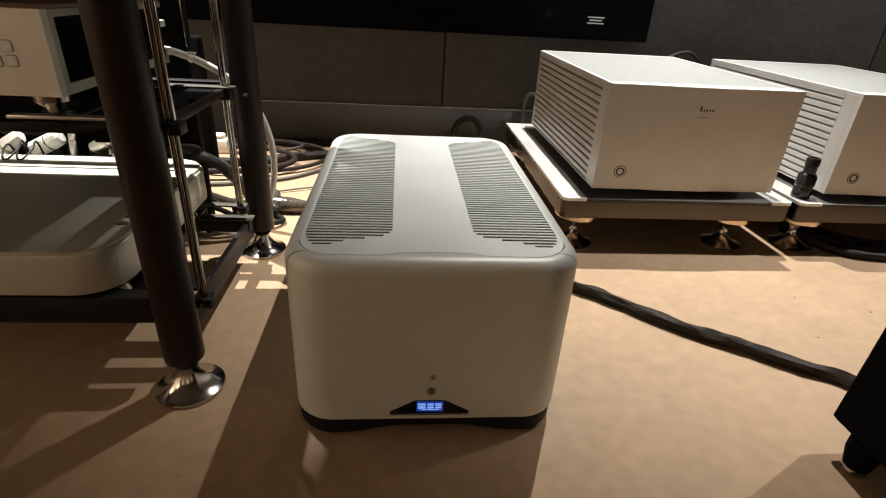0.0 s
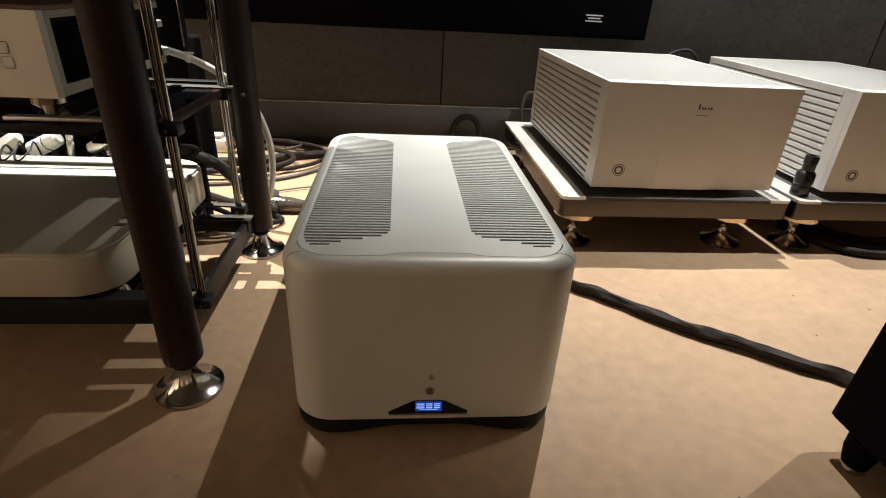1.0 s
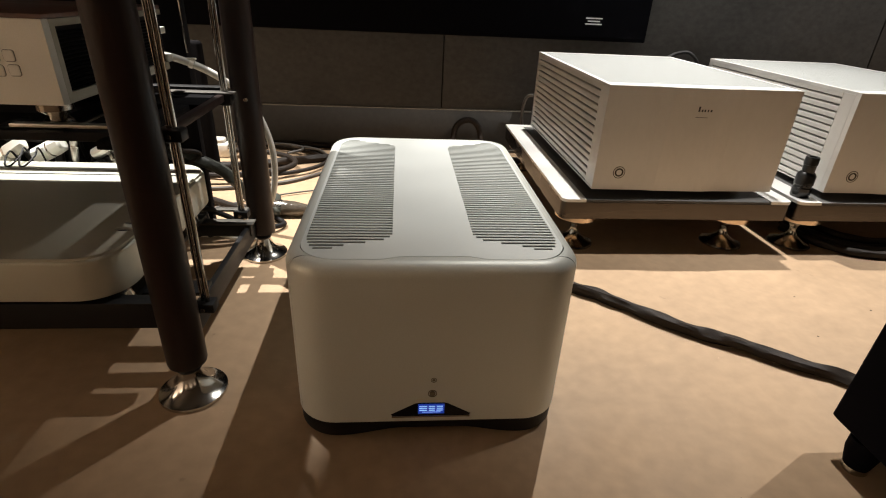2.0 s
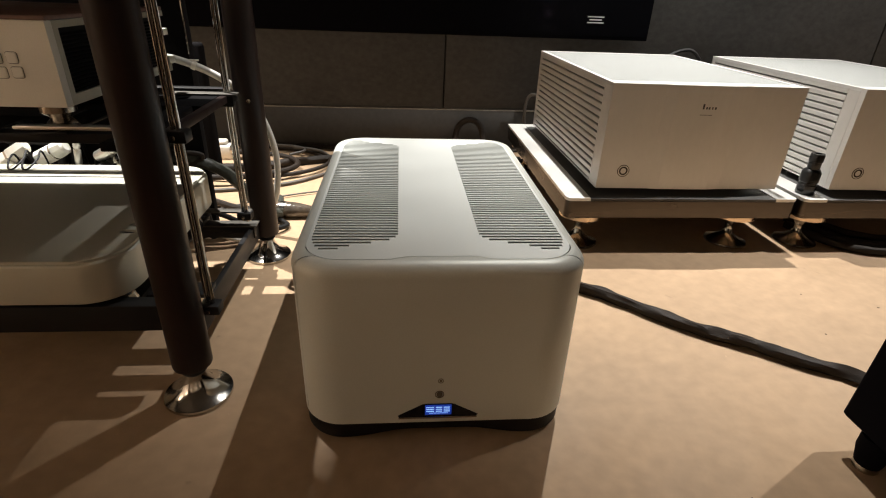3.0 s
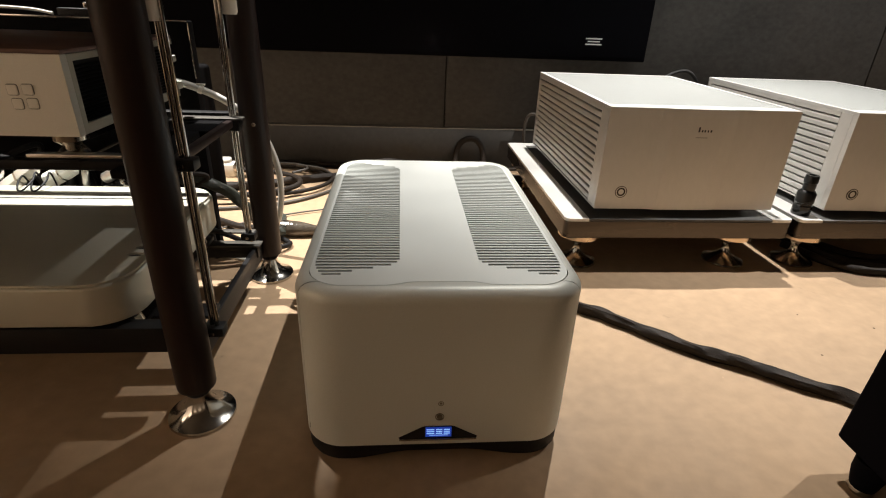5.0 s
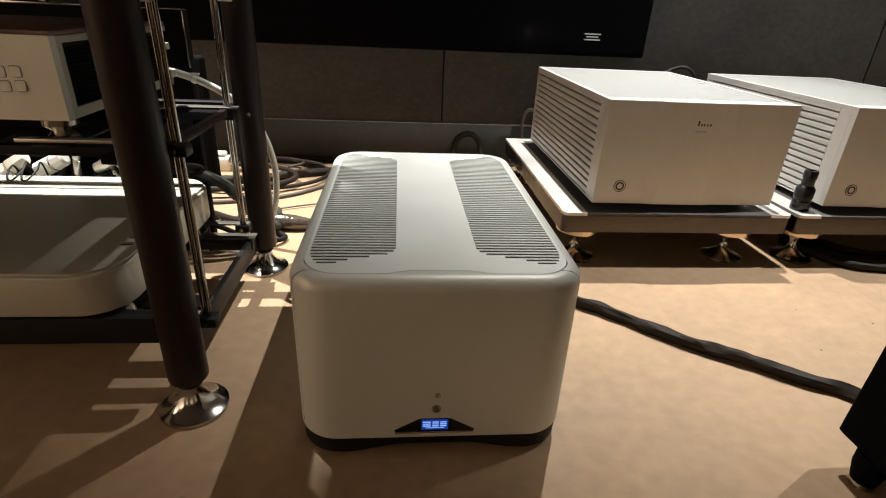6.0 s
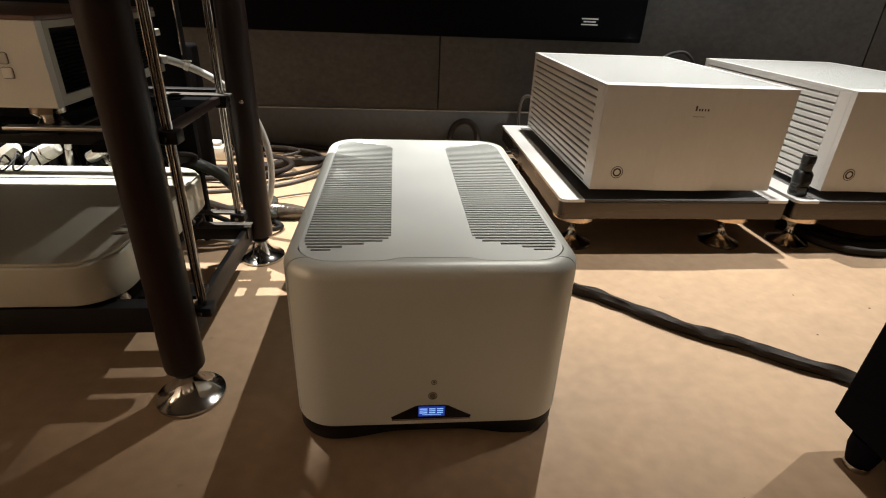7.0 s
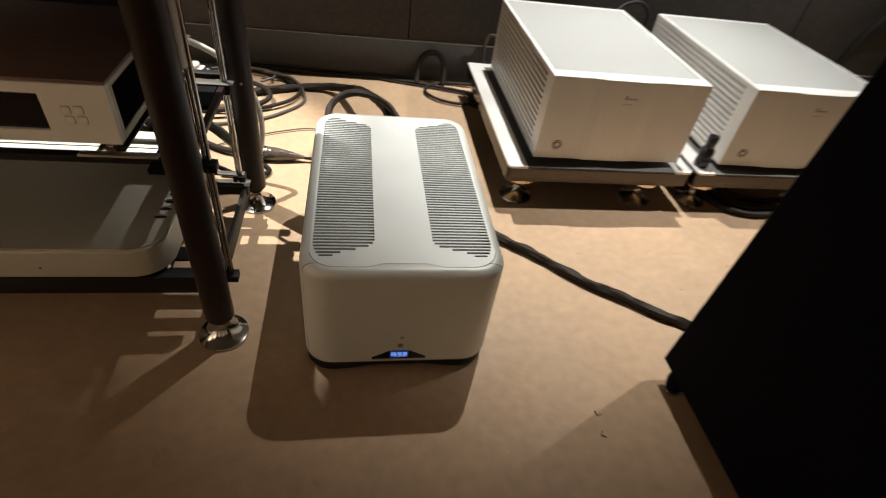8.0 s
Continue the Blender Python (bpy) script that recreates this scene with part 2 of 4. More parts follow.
def rbox(x0, x1, y0, y1, z0, z1, r, edge=0.0, bm=None, low=None, n=8, m=2):
    """An upright block with round corners, and round edges above and (low) below."""
    low = edge if low is None else low
    prof = [(low - low * math.sin(radians(d)), z0 + low - low * math.cos(radians(d))) for d in (0, 30, 60, 90)] if low else [(0, z0)]
    prof += [(edge - edge * math.cos(radians(d)), z1 - edge + edge * math.sin(radians(d))) for d in (0, 30, 60, 90)] if edge else [(0, z1)]
    return skin([[(x, y, z) for x, y in rounded(x0, x1, y0, y1, r, i, n=n, m=m)] for i, z in prof], bm)


def flat(outer, holes, z0, z1):
    """A plate with holes, from closed outlines."""
    bm = bmesh.new()
    edges = []
    for loop in (outer, *holes):
        vs = [bm.verts.new((x, y, z1)) for x, y in loop]
        edges += [bm.edges.new((vs[i], vs[(i + 1) % len(vs)])) for i in range(len(vs))]
    bmesh.ops.triangle_fill(bm, use_beauty=True, use_dissolve=False, edges=edges)
    if z0 < z1:
        got = bmesh.ops.extrude_face_region(bm, geom=bm.faces[:])
        for v in got["geom"]:
            if isinstance(v, bmesh.types.BMVert):
                v.co.z = z0
    return bm


def cut(bm, y, keep_front):
    bmesh.ops.bisect_plane(bm, geom=bm.verts[:] + bm.edges[:] + bm.faces[:], plane_co=(0, y, 0), plane_no=(0, 1, 0), clear_outer=keep_front, clear_inner=not keep_front)
    return bm


# ---- the room ----
WALL_Y = 1.32
solid("floor", box(-3.0, 3.4, -3.4, WALL_Y, -0.1, 0.0), FLOOR, "smooth beige floor with faint scuffs and marks", "floor", kind="structure")
back = thing("wall_back", (0, WALL_Y, 0), "dark grey panelled wall behind the equipment", "wall")
back["kind"] = "structure"
part("core", box(-3.0, 3.4, WALL_Y + 0.004, WALL_Y + 0.15, 0, 2.6), BLACK, back)
for a, b in ((-2.9, -1.4025), (-1.3975, 0.0975), (0.1025, 1.5975), (1.6025, 3.3)):
    part("panel", box(a, b, WALL_Y - 0.012, WALL_Y, 0.148, 2.6, 0.0012), WALL, back)
solid("skirting", box(-3.0, 3.4, WALL_Y - 0.014, WALL_Y + 0.001, 0.0, 0.1425, 0.001), SKIRT, "dark grey skirting board along the back wall", "skirting", kind="structure")
solid("trim", box(-3.0, 3.4, WALL_Y - 0.016, WALL_Y - 0.002, 0.1430, 0.1465, 0.0008), LEDGE, "thin pale edge on top of the skirting", "trim", kind="structure")
solid("wall_left", box(-3.1, -3.0, -3.4, WALL_Y + 0.15, 0, 2.6), BOUNCEWALL, "unseen warm plaster wall that bounces fill light", "wall", kind="structure")
solid("wall_right", box(3.4, 3.5, -3.4, WALL_Y + 0.15, 0, 2.6), PLASTER, "unseen wall, darkened to limit bounced light", "wall", kind="structure")
solid("wall_front", box(-3.0, 3.4, -3.5, -3.4, 0, 2.6), BOUNCEWALL, "unseen warm plaster wall that bounces fill light", "wall", kind="structure")
solid("ceiling", box(-3.1, 3.5, -3.5, WALL_Y + 0.15, 2.6, 2.7), PLASTER, "unseen ceiling, darkened to limit bounced light", "ceiling", kind="structure")

screen = thing("wall_screen", (-0.3, 1.27, 0.385), "large black screen hung on the wall panels", "screen")
part("housing", box(-1.55, 0.752, 1.262, WALL_Y - 0.013, 0.385, 1.62, 0.004), SCREEN, screen)
part("panel", box(-1.54, 0.742, 1.2595, 1.262, 0.397, 1.61, 0.0008), SCREEN, screen)
bm = bmesh.new()
for z, w in ((0.452, 0.054), (0.4435, 0.040), (0.435, 0.054)):
    box(0.570 - w / 2, 0.570 + w / 2, 1.2588, 1.2596, z - 0.0018, z + 0.0018, bm=bm)
part("emblem", bm, PRINT, screen, "small pale printed emblem")


# ---- the silver amplifier on the floor ----
def amplifier():
    amp = thing("power_amplifier", (-0.002, 0.26, 0.0), "satin silver power amplifier with slotted top grilles, on the floor", "amplifier")
    x0, x1, y0, y1, r = -0.170, 0.166, -0.006, 0.526, 0.051
    z0, z1, e = 0.0280, 0.2505, 0.0165
    mid = (x0 + x1) / 2

    def rim(grow=0.0):
        return rounded(x0 + 0.0150 + grow, x1 - 0.0150 - grow, y0 + 0.0168 + grow, y1 - 0.013 - grow, 0.042 - grow, 0.0, 0.0075)

    def shell():
        prof = [(0.003, z0), (0.0, z0 + 0.003)] + [(0.0, z0 + (z1 - e - z0) * k / 4) for k in (1, 2, 3)]
        prof += [(e - e * math.cos(radians(d)), z1 - e + e * math.sin(radians(d))) for d in range(0, 91, 9)]
        loops = [[(x, y, z) for x, y in rounded(x0, x1, y0, y1, r, i)] for i, z in prof]
        loops.append([(x, y, z1) for x, y in rim()])
        loops.append([(x, y, z1 - 0.006) for x, y in rim()])
        return skin(loops, top=False)

    seam = y0 + 0.026
    part("front_panel", cut(shell(), seam - 0.0005, True), SILVER, amp)
    part("case", cut(shell(), seam + 0.0005, False), SILVER, amp)
    part("inner_tray", skin([[(x, y, z) for x, y in rounded(x0, x1, y0, y1, r, 0.004)] for z in (z0 + 0.002, z1 - 0.024)]), BED, amp)
    pitch, rows, first, gap = 0.0078, 59, 0.0341, 0.0040
    reach = {0: (0.11, 0.33), 1: (0.06, 0.45), 2: (0.03, 0.69), 3: (0.01, 0.90), 4: (0.0, 0.97)}
    holes, slats = [], []
    for s in (-1, 1):
        def span(i):
            a, b = reach.get(min(i, rows - 1 - i), (0.0, 1.0))
            xo, xi = 0.1480, 0.0485
            return mid + s * (xo - (xo - xi) * a), mid + s * (xo - (xo - xi) * b)
        left, right = [], []
        for i in range(rows):
            ya, yb = first + i * pitch, first + (i + 1) * pitch
            top, end = (ya + (pitch - gap) / 2 if i == 0 else ya), (yb - (pitch - gap) / 2 if i == rows - 1 else yb)
            o, q = span(i)
            for side, v in ((left, o), (right, q)):
                if side and abs(side[-1][0] - v) < 1e-6:
                    side[-1] = (v, end)
                else:
                    side += [(v, top), (v, end)]
            if i:
                oo, qq = span(i - 1)
                lo = (max(min(o, q), min(oo, qq)), min(max(o, q), max(oo, qq)))
                slats.append((lo, ya))
                for (wide, narrow) in (((o, q), (oo, qq)), ((oo, qq), (o, q))):
                    if abs(wide[0] - wide[1]) > abs(narrow[0] - narrow[1]) + 1e-6:
                        slats[-1] = ((min(wide), max(wide)), ya)
        holes.append(left + right[::-1])
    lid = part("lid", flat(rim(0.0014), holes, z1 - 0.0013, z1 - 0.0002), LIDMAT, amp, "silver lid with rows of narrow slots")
    cache = {}
    for (a, b), y in slats:
        w = round(b - a, 4)
        if w not in cache:
            cache[w] = mesh_of(box(-w / 2, w / 2, (gap - pitch) / 2, (pitch - gap) / 2, -0.0016, -0.0003, 0.0003, 1), "slat", SLAT)
        piece("slat", cache[w], ((a + b) / 2, y, z1), lid)
    # dark plinth and feet
    def arch(x, y, low, rise):
        """The plinth's lower edge: low at the corners, raised between them."""
        u = min(1, max(0, (0.66 - abs(x - mid) / ((x1 - x0) / 2)) / 0.46))
        v = min(1, max(0, (0.80 - abs(y - (y0 + y1) / 2) / ((y1 - y0) / 2)) / 0.25))
        u = max(u, v)
        return low + rise * u * u * (3 - 2 * u)

    part("plinth", skin([[(x, y, arch(x, y, z, up)) for x, y in rounded(x0, x1, y0, y1, r, i)] for i, z, up in ((0.011, 0.0045, 0.0105), (0.0035, 0.0060, 0.0110), (0.0020, 0.0090, 0.0100), (0.0015, z0 + 0.001, 0.0))]), RUBBER, amp, "black plinth arched between the feet")
    for fx, fy in ((x0 + 0.0535, y0 + 0.0535), (x1 - 0.0535, y0 + 0.0535), (x0 + 0.0535, y1 - 0.0535), (x1 - 0.0535, y1 - 0.0535)):
        part("foot", lathe(((0.037, 0.0), (0.040, 0.0012), (0.041, 0.0046), (0.041, 0.0065)), (fx, fy, 0), 40), RUBBER, amp)
    # controls low on the front
    f = y0
    part("status_light", lathe(((0.0036, -0.002), (0.0036, 0.0004), (0.0028, 0.0004), (0.0026, -0.0006), (0.0020, -0.0006), (0.0018, 0.0002)), (mid + 0.002, f, 0.096), 20, axis=(0, -1, 0)), KNOB, amp)
    part("power_button", lathe(((0.0056, -0.002), (0.0056, 0.0006), (0.0047, 0.0008), (0.0044, -0.0006), (0.0038, -0.0006), (0.0034, 0.0012), (0.0020, 0.0016)), (mid + 0.001, f, 0.0752), 24, axis=(0, -1, 0)), KNOB, amp)
    zt, zb = 0.0605, 0.0405
    shape = [(mid - 0.048, zb), (mid + 0.048, zb), (mid + 0.0495, zb + 0.002), (mid + 0.020, zt - 0.001), (mid + 0.016, zt), (mid - 0.016, zt), (mid - 0.020, zt - 0.001), (mid - 0.0495, zb + 0.002)]
    win = part("display_window", skin([[(x, y, z) for x, z in shape] for y in (f + 0.003, f - 0.0006)]), GLASS, amp, "black wedge-shaped display window")
    part("bezel", box(mid - 0.0485, mid + 0.0485, f - 0.0014, f + 0.002, 0.0375, 0.0402, 0.0005), CHROME, amp)
    part("display", box(mid - 0.0160, mid + 0.0165, f - 0.0012, f - 0.0004, 0.0435, 0.0592, 0.0003), BLUE, win, "glowing blue display")
    bm = bmesh.new()
    for cx, w in ((-0.0098, 0.0096), (0.0010, 0.0076), (0.0106, 0.0076)):
        for dz, h in ((0.0031, 0.0013), (0.0, 0.0010), (-0.0031, 0.0013)):
            box(mid + cx - w / 2, mid + cx + w / 2, f - 0.0016, f - 0.0011, 0.0525 + dz - h / 2, 0.0525 + dz + h / 2, bm=bm)
    box(mid - 0.011, mid + 0.012, f - 0.0016, f - 0.0011, 0.0462, 0.0467, bm=bm)
    part("glyphs", bm, GLYPH, win, "pale blue lit marks")
    return amp


amplifier()


# ---- the two pale amplifiers on their platforms ----
def pale_amplifier():
    x0, x1, y0, y1, z0, z1 = 0.374, 0.786, 0.547, 1.135, 0.140, 0.359
    amp = thing("monoblock_amplifier", ((x0 + x1) / 2, y0, 0.1265), "pale aluminium monoblock amplifier with finned sides, on a platform", "amplifier", "pair of pale monoblock amplifiers")
    prof = [(0.0, 0.0), (0.27, 0.0008), (0.33, 0.0048), (0.60, 0.0052), (0.67, 0.0012), (1.0, 0.0)]
    low = [(x0 + (x1 - x0) * u, y0 - d) for u, d in prof] + [(x1, y0 + 0.014), (x0, y0 + 0.014)]
    bm = skin([[(x, y, z) for x, y in low] for z in (z0, z1)])
    part("front_panel", bm, PALE, amp, "pale brushed front with shallow facets", 1)
    part("core", box(x0 + 0.0105, x1 - 0.0105, y0 + 0.0145, y1 - 0.006, z0 + 0.004, z1 - 0.0065), CORE, amp)
    fx0, fx1, fy0, fy1 = x0 + 0.010, x1 - 0.010, y0 + 0.036, y1 - 0.012
    top = part("top_plate", flat([(x0, y0 + 0.0145), (x1, y0 + 0.0145), (x1, y1), (x0, y1)], [[(fx0, fy0), (fx1, fy0), (fx1, fy1), (fx0, fy1)]], z1 - 0.006, z1), RIM, amp, "white top frame")
    part("grille_bed", box(fx0 - 0.001, fx1 + 0.001, fy0 - 0.001, fy1 + 0.001, z1 - 0.0062, z1 - 0.0045), CORE, top)
    bm = bmesh.new()
    for k in range(60):
        y = fy0 + 0.004 + k * (fy1 - fy0 - 0.008) / 59
        box(fx0 + 0.002, fx1 - 0.002, y - 0.0031, y + 0.0031, z1 - 0.0044, z1 - 0.0008, bm=bm)
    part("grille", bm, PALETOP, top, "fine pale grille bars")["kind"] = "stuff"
    part("base_plate", box(x0, x1, y0 + 0.0145, y1, z0, z0 + 0.0035), PALE, amp)
    part("rear_panel", box(x0, x1, y1 - 0.0055, y1 - 0.0005, z0 + 0.004, z1 - 0.0065), ALU, amp)
    for s, xs in ((0, x0), (1, x1)):
        a, b = (xs, xs + 0.0104) if s == 0 else (xs - 0.0104, xs)
        part("corner_post", box(a, b, y0 + 0.0145, y0 + 0.046, z0 + 0.004, z1 - 0.0065), PALE, amp)
        part("corner_post", box(a, b, y1 - 0.0180, y1 - 0.006, z0 + 0.004, z1 - 0.0065), PALE, amp)
        side = mesh_of(box(-0.0051, 0.0051, y0 + 0.0465, y1 - 0.0185, -0.0059, 0.0059, 0.0016, 1), "fin", PALE)
        for k in range(14):
            piece("fin", side, ((a + b) / 2, 0, z0 + 0.0115 + k * 0.01515), amp)
    # ring button and a small printed mark
    for name, ra, rb, m, d in (("button_ring", 0.0119, 0.0133, DARKRING, 0.0004), ("button_ring", 0.0062, 0.0094, DARKRING, 0.0006)):
        ring = [[(0.428 + r * math.cos(2 * math.pi * k / 36), y, 0.179 + r * math.sin(2 * math.pi * k / 36)) for k in range(36)] for r, y in ((ra, y0), (ra, y0 - 0.0009 - d), (rb, y0 - 0.0009 - d), (rb, y0))]
        part(name, skin(ring, bottom=False, top=False), m, amp, "bronze ring around the power button")
    part("button", lathe(((0.0120, -0.001), (0.0120, 0.0009), (0.0052, 0.0009), (0.0048, 0.0012)), (0.428, y0, 0.179), 30, axis=(0, -1, 0)), PALE, amp)
    bm = bmesh.new()
    f = y0 - 0.0051
    for x, w, h in ((0.1945, 0.0034, 0.0105), (0.2015, 0.0030, 0.0046), (0.2072, 0.0030, 0.0046), (0.2140, 0.0024, 0.0046), (0.2205, 0.0034, 0.0046)):
        box(x0 + x - w / 2, x0 + x + w / 2, f - 0.0006, f + 0.002, 0.3125, 0.3125 + h, bm=bm)
    box(x0 + 0.190, x0 + 0.216, f - 0.0004, f + 0.002, 0.3005, 0.3014, bm=bm)
    part("mark", bm, INK, amp, "small dark printed mark")
    for fx in (x0 + 0.05, x1 - 0.05):
        for fy in (y0 + 0.06, y1 - 0.06):
            part("foot", lathe(((0.017, 0.1265), (0.018, 0.128), (0.018, z0 + 0.0005)), (fx, fy, 0), 24), RUBBER, amp)
    return amp


def platform():
    x0, x1, y0, y1, z0, z1 = 0.305, 0.829, 0.519, 1.19, 0.080, 0.1265
    p = thing("equipment_platform", ((x0 + x1) / 2, y0, 0), "thick metal platform with a lit-white rim and shade-dark inset on turned cone feet", "platform", "pair of equipment platforms")
    part("slab", rbox(x0, x1, y0, y1, z0, z1 - 0.007, 0.014, 0.0, low=0.003, n=4), PLATE, p)
    arc = [(0.014 - 0.014 * math.sin(radians(d)), 0.014 - 0.014 * math.cos(radians(d))) for d in (0, 15, 30, 45, 60, 75, 90)]
    left = [(x0 + u, y0 + v) for u, v in arc] + [(x0, y1), (x0 + 0.052, y1), (x0 + 0.052, y0)]
    # White strips hold the lit top's tone, the inset the amplifier's shade.
    for outline in (left, [(x0 + x1 - x, y) for x, y in left]):
        part("rim", flat(outline, [], z1 - 0.0066, z1), RIM, p, "white rim in the tone of the lit top")
    part("rim", box(x0 + 0.0522, x1 - 0.0522, y1 - 0.03, y1, z1 - 0.0066, z1, 0.0012), RIM, p, "white rim in the tone of the lit top")
    part("inset", box(x0 + 0.0525, x1 - 0.0525, y0 + 0.0008, y1 - 0.0305, z1 - 0.0066, z1 - 0.0012, 0.0004), PAD, p, "dark grey inset top, toned for the amplifier's shade")
    for fx in (x0 + 0.055, x1 - 0.105):
        for fy in (y0 + 0.055, y1 - 0.06):
            foot = part("foot", lathe(((0.045, 0.0), (0.047, 0.003), (0.045, 0.006), (0.028, 0.012), (0.012, 0.024), (0.008, 0.036), (0.009, 0.044), (0.014, 0.054), (0.014, 0.064)), (fx, fy, 0), 32), STEEL, p, "turned steel cone foot")
            part("collar", lathe(((0.014, 0.060), (0.036, 0.0640), (0.048, 0.0675), (0.048, 0.0805)), (fx, fy, 0), 32), BRASS, foot, "champagne metal collar")
    return p


for maker in (platform, pale_amplifier):
    one = maker()
    copy_thing(one, Matrix.Translation(one.location + Vector((0.5395 if maker is platform else 0.540, 0.0, 0.0))))

plug = thing("power_plug", (0.872, 0.562, 0.1265), "black cylindrical power connector standing on the platform", "plug")
part("body", lathe(((0.0185, 0.1265), (0.0195, 0.129), (0.0195, 0.148), (0.0180, 0.150), (0.0180, 0.154), (0.0195, 0.156), (0.0195, 0.176), (0.016, 0.182), (0.0135, 0.184)), (0.872, 0.562, 0), 28), GLOSSBLACK, plug)
part("cap", lathe(((0.0120, 0.183), (0.0130, 0.186), (0.0130, 0.200), (0.0142, 0.201), (0.0142, 0.2155), (0.0130, 0.2185), (0.008, 0.2185), (0.008, 0.213)), (0.872, 0.562, 0), 24), GLOSSBLACK, plug)


# ---- the rack ----
rack = thing("equipment_rack", (-0.62, 0.28, 0), "tall equipment rack with dark round posts on flared chrome feet", "rack")
RX, RX2, RY, RY2 = -0.325, -0.93, 0.090, 0.503
for px, py in ((RX, RY), (RX + 0.003, RY2), (RX2, RY), (RX2, RY2)):
    part("post", lathe(((0.018, 0.050), (0.0243, 0.053), (0.0251, 0.056), (0.0251, 1.10), (0.022, 1.103)), (px, py, 0), 40), POST, rack, "dark stained round post")
    foot = part("foot", lathe(((0.0435, 0.0), (0.0445, 0.002), (0.0440, 0.0055), (0.034, 0.0095), (0.022, 0.019), (0.0155, 0.031), (0.0135, 0.040)), (px, py, 0), 48), CHROME, rack, "flared chrome foot")
    part("stem", lathe(((0.0125, 0.038), (0.0165, 0.043), (0.0125, 0.047), (0.0125, 0.052)), (px, py, 0), 24), BLACK, foot)
for px, py in ((RX + 0.026, 0.125), (RX - 0.011, 0.440)):
    for d in (0.0, 0.0070):
        part("rod", lathe(((0.0028, 0.106), (0.0032, 0.107), (0.0032, 1.08), (0.0028, 1.081)), (px - d, py + d * 0.4, 0), 14), CHROME, rack, "thin chrome rod")
    for z in (0.118, 0.335):
        z += 0.016 if py < 0.3 and z > 0.3 else 0.0
        part("clamp", box(px - 0.016, px + 0.010, py - 0.010, py + 0.012, z - 0.007, z + 0.007, 0.002), BLACK, rack)
        part("screw", lathe(((0.003, -0.001), (0.0034, 0.0008), (0.002, 0.0012)), (px - 0.004, py - 0.012, z), 12, axis=(0, -1, 0)), STEEL, rack)
    part("sleeve", lathe(((0.010, 0.505), (0.0120, 0.509), (0.0120, 0.62), (0.010, 0.624)), (px + (0.010 if py > 0.3 else -0.013), py + (0.015 if py > 0.3 else -0.002), 0), 22), WHITE, rack, "cream plastic sleeve on the rod")
part("screw", lathe(((0.004, -0.004), (0.004, 0.0015), (0.0025, 0.0018)), (RX + 0.008, RY2 - 0.0235, 0.322), 6, axis=(0.2, -1, 0)), STEEL, rack)
# bottom shelf frame
part("front_beam", box(RX2, RX - 0.030, 0.106, 0.130, 0.094, 0.133, 0.002), BLACK, rack)
part("rear_beam", box(RX2, RX - 0.001, 0.440, 0.462, 0.070, 0.0935, 0.002), BLACK, rack)
part("rear_strip", box(RX2, RX + 0.004, 0.438, 0.464, 0.094, 0.097, 0.0008), DULL, rack, "flat metal strip")
part("cross_bar", box(RX2, RX - 0.004, 0.440, 0.456, 0.1215, 0.1255, 0.001), DULL, rack)
part("side_plate", box(RX - 0.014, RX - 0.004, 0.112, 0.482, 0.052, 0.090, 0.002), BLACK, rack)
part("side_beam", box(RX2 - 0.004, RX2 + 0.018, 0.112, 0.480, 0.066, 0.088, 0.002), BLACK, rack)
# Added bars, mostly hidden by the post, that split the light patch below.
for ya, yb in ((0.140, 0.170), (0.192, 0.229)):
    part("shade_bar", box(-0.435, RX - 0.006, ya, yb, 0.0905, 0.0970, 0.0015), BLACK, rack)
for bx in (-0.43, -0.82):
    part("support_bar", box(bx - 0.014, bx + 0.014, 0.1305, 0.470, 0.0975, 0.1045, 0.001), BLACK, rack)
# upper shelf frame
part("front_beam", box(RX2, RX - 0.024, 0.150, 0.168, 0.333, 0.345, 0.002), BLACK, rack)
part("front_strip", box(-0.485, RX - 0.050, 0.136, 0.149, 0.3525, 0.3565, 0.0008), ALU, rack, "flat aluminium strip")
part("rear_bracket", box(-0.440, RX - 0.001, 0.424, 0.440, 0.322, 0.3400, 0.002), BLACK, rack)
part("rear_strip", box(-0.430, RX + 0.004, 0.4245, 0.446, 0.3405, 0.3430, 0.0006), DULL, rack, "flat metal strip")
# Rear beam, plate and inner beam are added for the shadow stripes they cast.
part("rear_beam", box(RX2, RX - 0.024, 0.470, 0.490, 0.332, 0.344, 0.002), BLACK, rack)
part("shade_plate", box(RX2 + 0.02, RX - 0.024, 0.342, 0.4235, 0.330, 0.340, 0.0015), VOID, rack)
part("shade_beam", box(-0.392, -0.362, 0.128, 0.3415, 0.330, 0.340, 0.0015), VOID, rack)
part("side_beam", box(RX - 0.022, RX - 0.010, 0.112, 0.423, 0.329, 0.341, 0.002), POST, rack)
part("side_beam", box(RX2 - 0.004, RX2 + 0.018, 0.112, 0.452, 0.322, 0.342, 0.002), BLACK, rack)
for bx in (-0.45, -0.82):
    part("support_bar", box(bx - 0.020, bx + 0.020, 0.140, 0.400, 0.3455, 0.3490, 0.001), BLACK, rack)

# next shelf up, on the cream sleeves: unseen, added to shade what lies below
part("shelf", box(RX2 + 0.03, -0.3916, 0.112, 0.476, 0.628, 0.646, 0.002), BLACK, rack)
part("side_beam", box(-0.367, RX + 0.020, 0.117, 0.476, 0.625, 0.641, 0.002), BLACK, rack)
part("side_beam", box(RX2 - 0.004, RX2 + 0.018, 0.112, 0.470, 0.625, 0.641, 0.002), BLACK, rack)
